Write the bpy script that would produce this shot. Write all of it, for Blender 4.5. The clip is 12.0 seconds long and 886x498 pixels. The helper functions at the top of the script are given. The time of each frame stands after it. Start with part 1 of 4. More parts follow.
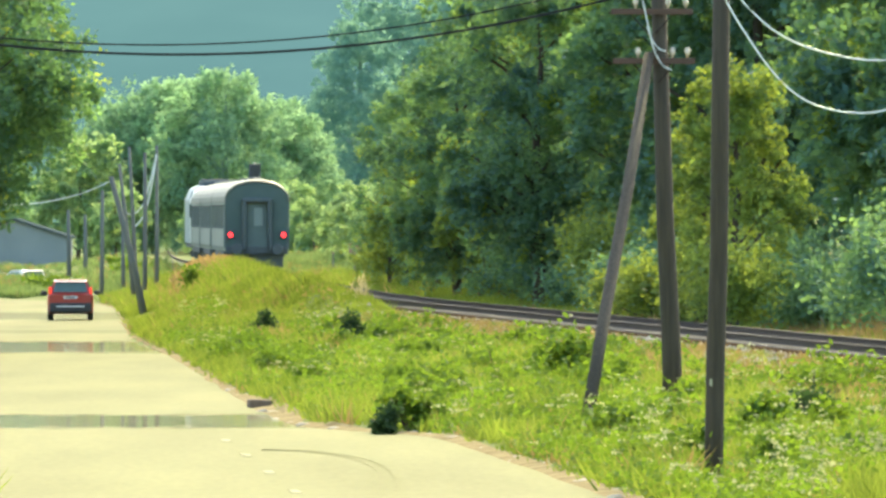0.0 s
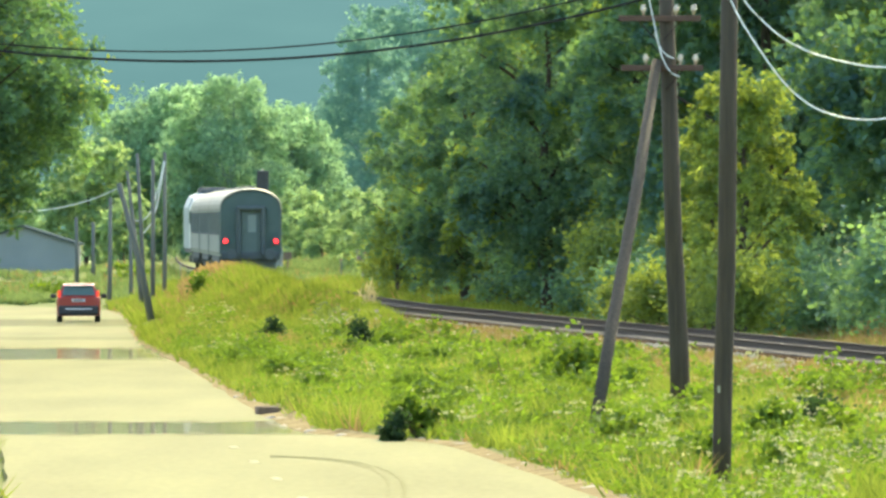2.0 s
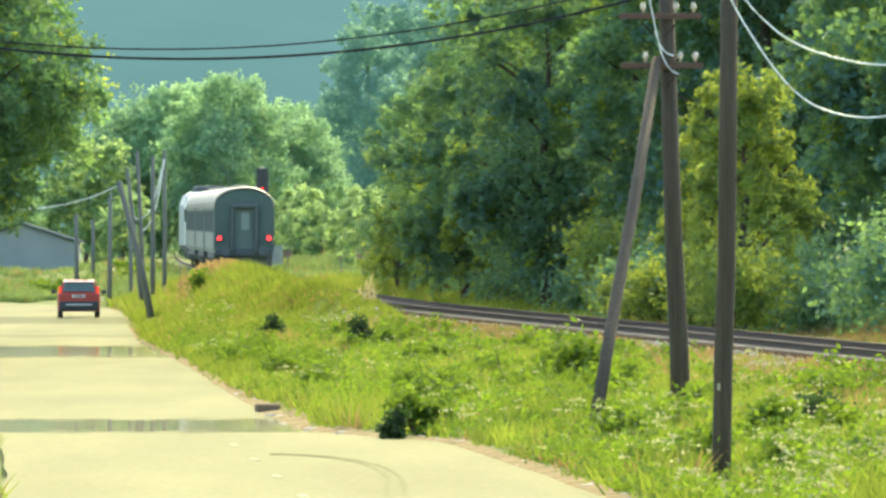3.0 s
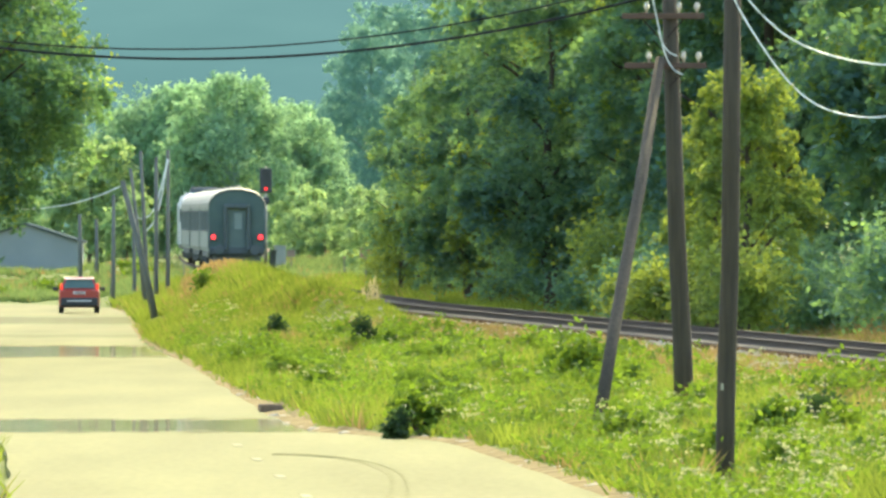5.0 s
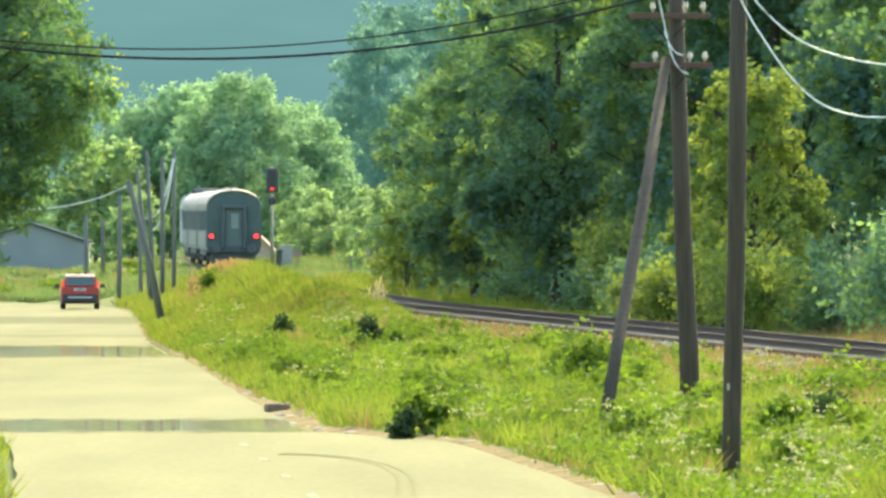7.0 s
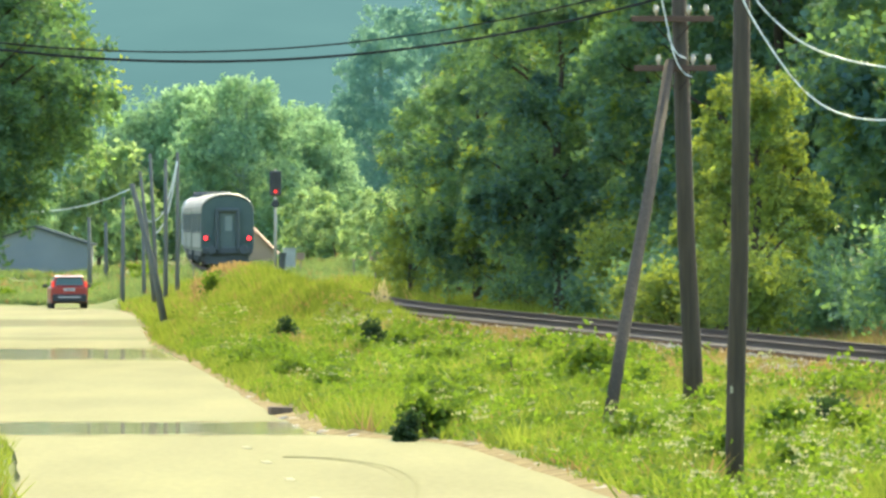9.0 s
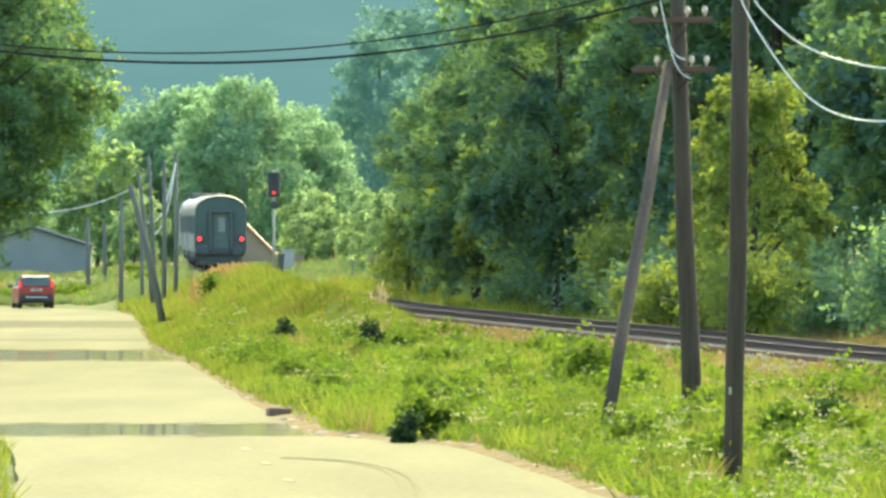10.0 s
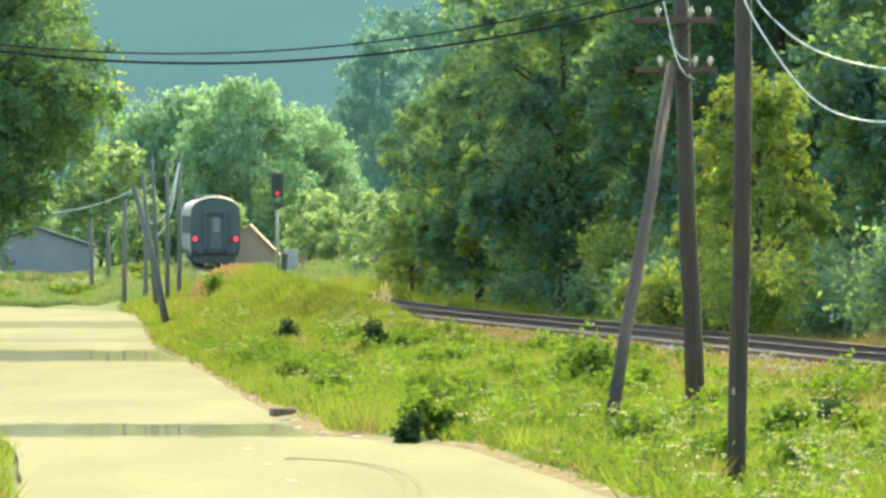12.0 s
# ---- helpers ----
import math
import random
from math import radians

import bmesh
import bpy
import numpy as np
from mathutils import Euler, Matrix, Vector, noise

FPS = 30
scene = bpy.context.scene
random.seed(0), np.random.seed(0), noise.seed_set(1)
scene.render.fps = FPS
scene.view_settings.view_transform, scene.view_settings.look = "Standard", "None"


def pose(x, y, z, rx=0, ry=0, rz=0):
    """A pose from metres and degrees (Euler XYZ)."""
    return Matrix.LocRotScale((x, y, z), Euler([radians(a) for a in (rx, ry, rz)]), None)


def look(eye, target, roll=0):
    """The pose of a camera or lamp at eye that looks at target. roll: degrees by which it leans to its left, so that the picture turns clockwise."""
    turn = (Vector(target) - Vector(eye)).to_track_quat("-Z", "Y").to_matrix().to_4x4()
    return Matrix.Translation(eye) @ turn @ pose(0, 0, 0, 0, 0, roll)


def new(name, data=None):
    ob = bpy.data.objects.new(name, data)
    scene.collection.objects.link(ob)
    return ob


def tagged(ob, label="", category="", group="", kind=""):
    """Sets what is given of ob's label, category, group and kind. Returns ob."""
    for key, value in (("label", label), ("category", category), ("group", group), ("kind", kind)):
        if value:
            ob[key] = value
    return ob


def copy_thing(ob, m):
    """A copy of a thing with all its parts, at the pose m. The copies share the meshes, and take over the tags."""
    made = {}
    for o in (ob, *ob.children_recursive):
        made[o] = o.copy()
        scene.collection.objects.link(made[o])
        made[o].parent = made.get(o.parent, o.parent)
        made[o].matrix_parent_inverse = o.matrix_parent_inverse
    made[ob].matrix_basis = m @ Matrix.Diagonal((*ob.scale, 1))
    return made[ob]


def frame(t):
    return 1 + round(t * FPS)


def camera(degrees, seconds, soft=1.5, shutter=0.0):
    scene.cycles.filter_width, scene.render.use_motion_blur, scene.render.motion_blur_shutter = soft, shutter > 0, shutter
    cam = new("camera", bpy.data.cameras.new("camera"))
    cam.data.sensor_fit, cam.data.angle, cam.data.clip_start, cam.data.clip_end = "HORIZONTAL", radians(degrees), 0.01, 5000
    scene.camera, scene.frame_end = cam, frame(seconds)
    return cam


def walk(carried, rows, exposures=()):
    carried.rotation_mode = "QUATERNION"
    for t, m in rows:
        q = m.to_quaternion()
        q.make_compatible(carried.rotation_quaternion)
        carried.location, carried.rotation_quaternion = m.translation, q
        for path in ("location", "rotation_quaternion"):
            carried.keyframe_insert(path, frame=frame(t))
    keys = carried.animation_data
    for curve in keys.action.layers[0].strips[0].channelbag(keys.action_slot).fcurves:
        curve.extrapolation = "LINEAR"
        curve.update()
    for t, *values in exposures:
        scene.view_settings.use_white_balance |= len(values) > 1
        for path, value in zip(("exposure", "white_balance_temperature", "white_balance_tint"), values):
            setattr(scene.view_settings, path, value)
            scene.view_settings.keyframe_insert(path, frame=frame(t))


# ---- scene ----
cam = camera(5.0, 12.0, soft=2.8)
EYE = (0.0, 0.0, 3.5)
PAN = [
    (0, 89.7966, -0.1077), (0.5, 89.8071, -0.0878), (1, 89.8266, -0.0760), (1.5, 89.8417, -0.0741),
    (2, 89.8349, -0.0631), (2.5, 89.8260, -0.0635), (3, 89.8216, -0.0639), (5, 89.8216, -0.0446),
    (5.5, 89.8226, -0.0208), (6, 89.8224, -0.0122), (6.5, 89.8216, -0.0092), (7, 89.8210, -0.0098),
    (9, 89.8367, 0.0089), (9.5, 89.8459, 0.0040), (10, 89.8437, 0.0006), (10.5, 89.8367, 0.0006),
    (11, 89.8419, 0.0048), (11.5, 89.8513, 0.0103), (12, 89.8462, 0.0195),
]
walk(cam, [(t, pose(*EYE, p, 0, y)) for t, p, y in PAN], exposures=[(0, 1.94, 6500, 5), (12, 1.94, 6500, 5)])

# ---------------------------------------------------------------- light
SUN_UP, SUN_SIDE = 36.0, 15.0          # degrees above the ground, degrees to the right of the view
world = bpy.data.worlds.new("world")
scene.world = world
world.use_nodes = True
sky = world.node_tree.nodes.new("ShaderNodeTexSky")
sky.sky_type, sky.sun_disc = "NISHITA", False
sky.sun_elevation, sky.sun_rotation = radians(SUN_UP), radians(SUN_SIDE)
sky.air_density, sky.dust_density = 1.2, 3.0
background = world.node_tree.nodes["Background"]
world.node_tree.links.new(sky.outputs[0], background.inputs[0])
background.inputs[1].default_value = 0.15
lamp = bpy.data.lights.new("sun", "SUN")
lamp.energy, lamp.angle, lamp.color = 1.4, radians(0.6), (1.0, 0.87, 0.41)
sun = new("sun", lamp)
sun.matrix_world = look((math.sin(radians(SUN_SIDE)) * 60, math.cos(radians(SUN_SIDE)) * 60, math.tan(radians(SUN_UP)) * 60), (0, 0, 0))


# ---------------------------------------------------------------- materials
def material(name, dark, light, scale=4.0, rough=0.8, metal=0.0, bump=0.3, fine=40.0, stretch=(1, 1, 1), spec=0.5, rand=0.0):
    """A surface with two scales of variation between two colours, and a fine relief."""
    m = bpy.data.materials.new(name)
    m.use_nodes = True
    n, l = m.node_tree.nodes, m.node_tree.links
    b = n["Principled BSDF"]
    coord, mapping = n.new("ShaderNodeTexCoord"), n.new("ShaderNodeMapping")
    mapping.inputs["Scale"].default_value = stretch
    l.new(coord.outputs["Object"], mapping.inputs[0])
    big, small = n.new("ShaderNodeTexNoise"), n.new("ShaderNodeTexNoise")
    big.inputs["Scale"].default_value, big.inputs["Detail"].default_value = scale, 6
    small.inputs["Scale"].default_value, small.inputs["Detail"].default_value = fine, 3
    for t in (big, small):
        l.new(mapping.outputs[0], t.inputs["Vector"])
    mix = n.new("ShaderNodeMath")
    mix.operation = "MULTIPLY_ADD"
    mix.inputs[1].default_value = 0.45
    l.new(small.outputs[0], mix.inputs[0])
    half = n.new("ShaderNodeMath")
    half.operation = "MULTIPLY_ADD"
    half.inputs[1].default_value, half.inputs[2].default_value = 1.3, -0.35
    l.new(big.outputs[0], half.inputs[0])
    l.new(half.outputs[0], mix.inputs[2])
    value = mix.outputs[0]
    if rand:
        info = n.new("ShaderNodeObjectInfo")
        add = n.new("ShaderNodeMath")
        add.operation = "MULTIPLY_ADD"
        add.inputs[1].default_value = rand
        l.new(info.outputs["Random"], add.inputs[0])
        l.new(value, add.inputs[2])
        value = add.outputs[0]
    ramp = n.new("ShaderNodeMix")
    ramp.data_type = "RGBA"
    ramp.inputs[6].default_value, ramp.inputs[7].default_value = (*dark, 1), (*light, 1)
    l.new(value, ramp.inputs[0])
    l.new(ramp.outputs[2], b.inputs["Base Color"])
    b.inputs["Roughness"].default_value, b.inputs["Metallic"].default_value = rough, metal
    b.inputs["Specular IOR Level"].default_value = spec
    if bump:
        bp = n.new("ShaderNodeBump")
        bp.inputs["Strength"].default_value, bp.inputs["Distance"].default_value = bump, 0.02
        l.new(value, bp.inputs["Height"])
        l.new(bp.outputs[0], b.inputs["Normal"])
    return m


def leafy(name, dark, light, through_colour, share=0.45, gloss=0.10, scale=0.5):
    """Leaves or blades: thin, let light through, vary leaf by leaf and clump by clump."""
    m = bpy.data.materials.new(name)
    m.use_nodes = True
    n, l = m.node_tree.nodes, m.node_tree.links
    b, out = n["Principled BSDF"], n["Material Output"]
    geo, coord, clump = n.new("ShaderNodeNewGeometry"), n.new("ShaderNodeTexCoord"), n.new("ShaderNodeTexNoise")
    clump.inputs["Scale"].default_value, clump.inputs["Detail"].default_value = scale, 3
    l.new(coord.outputs["Object"], clump.inputs["Vector"])
    f = n.new("ShaderNodeMath")
    f.operation = "MULTIPLY_ADD"
    f.inputs[1].default_value = 0.55
    l.new(geo.outputs["Random Per Island"], f.inputs[0])
    g = n.new("ShaderNodeMath")
    g.operation = "MULTIPLY_ADD"
    g.inputs[1].default_value, g.inputs[2].default_value = 1.8, -0.65
    l.new(clump.outputs[0], g.inputs[0])
    l.new(g.outputs[0], f.inputs[2])
    f.use_clamp = True
    mix, thru = n.new("ShaderNodeMix"), n.new("ShaderNodeMix")
    for x, a, c in ((mix, dark, light), (thru, tuple(v * 0.4 for v in through_colour), through_colour)):
        x.data_type = "RGBA"
        x.inputs[6].default_value, x.inputs[7].default_value = (*a, 1), (*c, 1)
        l.new(f.outputs[0], x.inputs[0])
    l.new(mix.outputs[2], b.inputs["Base Color"])
    b.inputs["Roughness"].default_value = 0.6
    b.inputs["Specular IOR Level"].default_value = gloss
    tr, ms = n.new("ShaderNodeBsdfTranslucent"), n.new("ShaderNodeMixShader")
    l.new(thru.outputs[2], tr.inputs[0])
    ms.inputs[0].default_value = share
    l.new(b.outputs[0], ms.inputs[1])
    l.new(tr.outputs[0], ms.inputs[2])
    l.new(ms.outputs[0], out.inputs[0])
    return m


def glowing(name, colour, strength):
    m = bpy.data.materials.new(name)
    m.use_nodes = True
    b = m.node_tree.nodes["Principled BSDF"]
    b.inputs["Base Color"].default_value = (*[c * 0.4 for c in colour], 1)
    b.inputs["Emission Color"].default_value = (*colour, 1)
    b.inputs["Emission Strength"].default_value = strength
    return m


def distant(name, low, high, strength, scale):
    """Far wooded slopes: blue haze put into a colour that glows over black."""
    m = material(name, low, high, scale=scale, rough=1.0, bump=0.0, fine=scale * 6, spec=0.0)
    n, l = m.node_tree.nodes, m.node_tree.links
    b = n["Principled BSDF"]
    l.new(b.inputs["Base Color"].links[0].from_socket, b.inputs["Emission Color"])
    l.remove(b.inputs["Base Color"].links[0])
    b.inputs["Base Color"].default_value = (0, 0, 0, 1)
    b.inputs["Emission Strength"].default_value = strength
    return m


def asphalt_material():
    """Worn pale asphalt with dust; long smooth patches imitate a heat mirage."""
    m = material("worn_asphalt", (0.14, 0.134, 0.056), (0.245, 0.233, 0.098), scale=0.35, spec=0.08, rough=0.9, bump=0.15, fine=9.0, stretch=(1.0, 0.12, 1.0))
    n, l = m.node_tree.nodes, m.node_tree.links
    b = n["Principled BSDF"]
    coord, sep = n.new("ShaderNodeTexCoord"), n.new("ShaderNodeSeparateXYZ")
    l.new(coord.outputs["Object"], sep.inputs[0])
    wob = n.new("ShaderNodeTexNoise")
    wob.inputs["Scale"].default_value, wob.inputs["Detail"].default_value = 1.1, 6
    l.new(coord.outputs["Object"], wob.inputs["Vector"])
    total = None
    for middle, half_length, depth in ((170.4, 6.2, 0.66), (285.0, 17.0, 0.6), (330.0, 6.0, 0.2), (384.0, 15.0, 0.35)):
        d = n.new("ShaderNodeMath")
        d.operation = "SUBTRACT"
        d.inputs[1].default_value = middle
        l.new(sep.outputs[1], d.inputs[0])
        a = n.new("ShaderNodeMath")
        a.operation = "ABSOLUTE"
        l.new(d.outputs[0], a.inputs[0])
        w = n.new("ShaderNodeMath")
        w.operation = "MULTIPLY_ADD"
        w.inputs[1].default_value = half_length * 1.5
        l.new(wob.outputs[0], w.inputs[0])
        l.new(a.outputs[0], w.inputs[2])
        r = n.new("ShaderNodeMapRange")
        r.interpolation_type = "SMOOTHSTEP"
        r.inputs[1].default_value, r.inputs[2].default_value = half_length * 1.85, half_length * 1.4
        r.inputs[3].default_value, r.inputs[4].default_value = 0.0, depth
        l.new(w.outputs[0], r.inputs[0])
        if total is None:
            total = r.outputs[0]
        else:
            mx = n.new("ShaderNodeMath")
            mx.operation = "MAXIMUM"
            l.new(total, mx.inputs[0])
            l.new(r.outputs[0], mx.inputs[1])
            total = mx.outputs[0]
    smooth = n.new("ShaderNodeBsdfPrincipled")
    smooth.inputs["Base Color"].default_value = (0.07, 0.07, 0.05, 1)
    smooth.inputs["Roughness"].default_value = 0.05
    # normals tilted so the mirage patches mirror what stands near the horizon
    dip, tilt, vec = n.new("ShaderNodeMapRange"), n.new("ShaderNodeMath"), n.new("ShaderNodeCombineXYZ")
    dip.inputs[1].default_value, dip.inputs[2].default_value = 170.0, 285.0
    dip.inputs[3].default_value, dip.inputs[4].default_value = 0.0072, 0.0040
    l.new(sep.outputs[1], dip.inputs[0])
    tilt.operation = "MULTIPLY_ADD"
    tilt.inputs[1].default_value = 0.0016
    l.new(wob.outputs[0], tilt.inputs[0])
    l.new(dip.outputs[0], tilt.inputs[2])
    l.new(tilt.outputs[0], vec.inputs[1])
    vec.inputs[2].default_value = 1.0
    l.new(vec.outputs[0], smooth.inputs["Normal"])
    mix = n.new("ShaderNodeMixShader")
    l.new(total, mix.inputs[0])
    l.new(b.outputs[0], mix.inputs[1])
    l.new(smooth.outputs[0], mix.inputs[2])
    l.new(mix.outputs[0], n["Material Output"].inputs[0])
    return m


ASPHALT = asphalt_material()
GROUND = material("grassy_soil", (0.07, 0.11, 0.025), (0.19, 0.20, 0.06), scale=0.35, spec=0.1, rough=1.0, bump=0.6, fine=5.0)
SAND = material("sandy_shoulder", (0.12, 0.085, 0.042), (0.42, 0.34, 0.18), scale=1.6, spec=0.0, rough=1.0, bump=0.5, fine=9)
GRAVEL = material("ballast_gravel", (0.030, 0.020, 0.012), (0.08, 0.053, 0.030), scale=2.5, spec=0.0, rough=1.0, bump=0.4, fine=16, rand=0.2)
STEEL = material("rusty_rail_steel", (0.025, 0.018, 0.014), (0.06, 0.043, 0.033), scale=6, rough=0.75, spec=0.2)
SLEEPER = material("tarred_sleeper", (0.035, 0.03, 0.025), (0.10, 0.085, 0.065), scale=5, rough=0.9, rand=0.3)
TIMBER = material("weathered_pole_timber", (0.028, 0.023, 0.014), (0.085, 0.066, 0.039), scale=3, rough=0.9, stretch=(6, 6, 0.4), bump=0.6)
# timber of distant poles, lightened in colour to stand for haze
TIMBER_FAR = material("haze_pale_pole_timber", (0.09, 0.10, 0.085), (0.18, 0.185, 0.155), scale=3, rough=0.9, stretch=(6, 6, 0.4), bump=0.6)
ARM_WOOD = material("crossarm_timber", (0.06, 0.035, 0.025), (0.13, 0.08, 0.055), scale=6, rough=0.9, stretch=(0.5, 6, 6))
PORCELAIN = material("brown_white_porcelain", (0.35, 0.28, 0.2), (0.75, 0.66, 0.52), scale=20, rough=0.15, bump=0.0)
WIRE_DARK = material("black_cable", (0.012, 0.012, 0.014), (0.03, 0.03, 0.034), rough=0.9, spec=0.1, bump=0)
WIRE_PALE = material("pale_aluminium_wire", (0.55, 0.58, 0.55), (0.75, 0.78, 0.74), rough=0.4, metal=0.2, bump=0)
CONCRETE = material("dark_concrete", (0.10, 0.07, 0.045), (0.22, 0.155, 0.10), scale=6, rough=0.95, bump=0.6)
STONE = material("pale_roadside_stone", (0.24, 0.20, 0.14), (0.46, 0.40, 0.29), scale=6, rough=0.95, rand=0.4)
PAINT_WHITE = material("worn_road_paint", (0.26, 0.25, 0.14), (0.46, 0.445, 0.30), scale=3, rough=1.0, spec=0.0, bump=0)
TYRE_MARK = material("tyre_mark_rubber", (0.16, 0.155, 0.085), (0.27, 0.255, 0.135), scale=2, rough=1.0, spec=0.0, bump=0)
# bark lightened and tinted to match the haze on distant crowns
BARK_HAZE = material("haze_pale_bark", (0.16, 0.26, 0.23), (0.24, 0.34, 0.29), scale=2, rough=1.0, spec=0.0, bump=0.2)
BARK = material("tree_bark", (0.035, 0.028, 0.02), (0.10, 0.08, 0.06), scale=3, rough=0.95, stretch=(3, 3, 0.6), bump=0.7)

# leaf colour raised and blued to carry the haze before the wood
LEAF_WOOD = leafy("woodland_leaves", (0.08, 0.18, 0.19), (0.135, 0.245, 0.16), (0.34, 0.54, 0.12), share=0.45, scale=0.32)
# bright acacia leaf colour, also standing in for sunlit clumps of the wood
LEAF_BRIGHT = leafy("sunlit_acacia_leaves", (0.07, 0.14, 0.07), (0.14, 0.22, 0.06), (0.48, 0.58, 0.07), share=0.45, scale=0.4)
# yellower, brighter leaves that imitate sun on the crown edges
LEAF_SUN_TIP = leafy("sun_tip_leaves", (0.14, 0.22, 0.05), (0.21, 0.28, 0.06), (0.50, 0.64, 0.09), share=0.55, gloss=0.3)
# lightened a little for haze as well
LEAF_LEFT = leafy("roadside_tree_leaves", (0.085, 0.175, 0.145), (0.13, 0.24, 0.13), (0.30, 0.52, 0.12), share=0.45)
# paler, bluer leaf colour that imitates haze
LEAF_FAR = leafy("haze_pale_willow_leaves", (0.21, 0.39, 0.29), (0.26, 0.42, 0.25), (0.37, 0.57, 0.27), share=0.6, scale=0.18, gloss=0.0)
LEAF_BLUE = leafy("haze_glow_tree_leaves", (0.13, 0.27, 0.24), (0.17, 0.31, 0.22), (0.22, 0.37, 0.22), share=0.6, scale=0.2, gloss=0.0)
# added glow and blue leaf tint imitate haze over the far wood
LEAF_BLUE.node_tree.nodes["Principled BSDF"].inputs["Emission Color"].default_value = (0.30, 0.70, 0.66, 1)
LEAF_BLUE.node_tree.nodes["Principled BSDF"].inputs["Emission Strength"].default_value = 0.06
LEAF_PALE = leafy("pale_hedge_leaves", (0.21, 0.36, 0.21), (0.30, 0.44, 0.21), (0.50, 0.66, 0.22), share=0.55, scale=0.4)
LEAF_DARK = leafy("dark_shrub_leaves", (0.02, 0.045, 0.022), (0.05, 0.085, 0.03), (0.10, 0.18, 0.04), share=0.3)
GRASS = leafy("verge_grass", (0.06, 0.125, 0.02), (0.185, 0.215, 0.042), (0.36, 0.45, 0.05), share=0.42, scale=0.35)
# grass colour shifted bluer to suggest haze over the meadow
MEADOW = leafy("far_meadow_grass", (0.09, 0.16, 0.06), (0.18, 0.24, 0.09), (0.30, 0.40, 0.11), share=0.4, scale=0.3)
WEED = leafy("broad_leaved_weeds", (0.03, 0.08, 0.018), (0.11, 0.185, 0.027), (0.30, 0.45, 0.03), share=0.42, scale=0.4)
STRAW = leafy("dry_straw_grass", (0.18, 0.13, 0.06), (0.34, 0.25, 0.11), (0.44, 0.30, 0.11), share=0.4, scale=0.8)
PALE_STRAW = leafy("bleached_straw", (0.45, 0.36, 0.18), (0.62, 0.52, 0.28), (0.6, 0.5, 0.24), share=0.4)
RUSSET = leafy("russet_seed_grass", (0.24, 0.145, 0.065), (0.36, 0.235, 0.10), (0.42, 0.29, 0.11), share=0.4, scale=0.8)
FLOWER = leafy("white_umbel_flowers", (0.30, 0.32, 0.13), (0.52, 0.51, 0.27), (0.42, 0.44, 0.17), share=0.4)


# ---------------------------------------------------------------- mesh helpers
def part(name, bm, mat, parent=None, label="", smooth=False):
    """Links a bmesh as one mesh object, under its thing where one is given."""
    me = bpy.data.meshes.new(name)
    bm.to_mesh(me)
    bm.free()
    if smooth:
        me.shade_smooth()
    me.materials.append(mat)
    ob = new(name, me)
    if parent is not None:
        ob.parent = parent
    if label:
        ob["label"] = label
    return ob


def thing(name, label, category, at=None, group="", kind=""):
    ob = new(name)
    ob.empty_display_size = 0.2
    if at is not None:
        ob.matrix_world = at
    return tagged(ob, label, category, group, kind)


def box(bm, x, y, z, sx, sy, sz, bevel=0.0, m=None):
    """A box about the point (x, y, z), its edges bevelled."""
    made = bmesh.ops.create_cube(bm, size=1.0)["verts"]
    bmesh.ops.scale(bm, vec=(sx, sy, sz), verts=made)
    bmesh.ops.translate(bm, vec=(x, y, z), verts=made)
    if bevel:
        edges = list({e for v in made for e in v.link_edges})
        made = list({v for f in bmesh.ops.bevel(bm, geom=edges, offset=bevel, segments=2, affect="EDGES", profile=0.5)["faces"] for v in f.verts} | {v for v in made if v.is_valid})
    if m is not None:
        bmesh.ops.transform(bm, matrix=m, verts=made)
    return bm


def rod(bm, points, radii, sides=10):
    """A tapered, bending rod through the points, closed at both ends."""
    rings = []
    pts = [Vector(p) for p in points]
    for i, p in enumerate(pts):
        d = (pts[min(i + 1, len(pts) - 1)] - pts[max(i - 1, 0)]).normalized()
        a = d.orthogonal().normalized() if abs(d.z) < 0.9 else Vector((1, 0, 0)) - d * d.x
        a.normalize()
        b = d.cross(a)
        r = radii[i] if isinstance(radii, (list, tuple)) else radii
        rings.append([bm.verts.new(p + (a * math.cos(2 * math.pi * k / sides) + b * math.sin(2 * math.pi * k / sides)) * r) for k in range(sides)])
    for r0, r1 in zip(rings, rings[1:]):
        for k in range(sides):
            bm.faces.new((r0[k], r0[(k + 1) % sides], r1[(k + 1) % sides], r1[k]))
    bm.faces.new(list(reversed(rings[0])))
    bm.faces.new(rings[-1])
    return bm


def loft(bm, outline_a, outline_b):
    """Walls between two like outlines, with both ends closed."""
    a, b = [bm.verts.new(p) for p in outline_a], [bm.verts.new(p) for p in outline_b]
    for i in range(len(a)):
        j = (i + 1) % len(a)
        bm.faces.new((a[i], a[j], b[j], b[i]))
    bm.faces.new(list(reversed(a)))
    bm.faces.new(b)
    bmesh.ops.recalc_face_normals(bm, faces=bm.faces)
    return bm


def quads(name, corners, mat, parent=None):
    """Many loose four-cornered leaves, an array (n, 4, 3), in one mesh."""
    n = len(corners)
    me = bpy.data.meshes.new(name)
    me.from_pydata(corners.reshape(-1, 3).tolist(), [], np.arange(n * 4).reshape(n, 4).tolist())
    me.materials.append(mat)
    ob = new(name, me)
    if parent is not None:
        ob.parent = parent
    return ob


def blades(name, corners, mat):
    """Many loose three-cornered grass blades, an array (n, 3, 3), in one mesh."""
    n = len(corners)
    me = bpy.data.meshes.new(name)
    me.from_pydata(corners.reshape(-1, 3).tolist(), [], np.arange(n * 3).reshape(n, 3).tolist())
    me.materials.append(mat)
    return new(name, me)


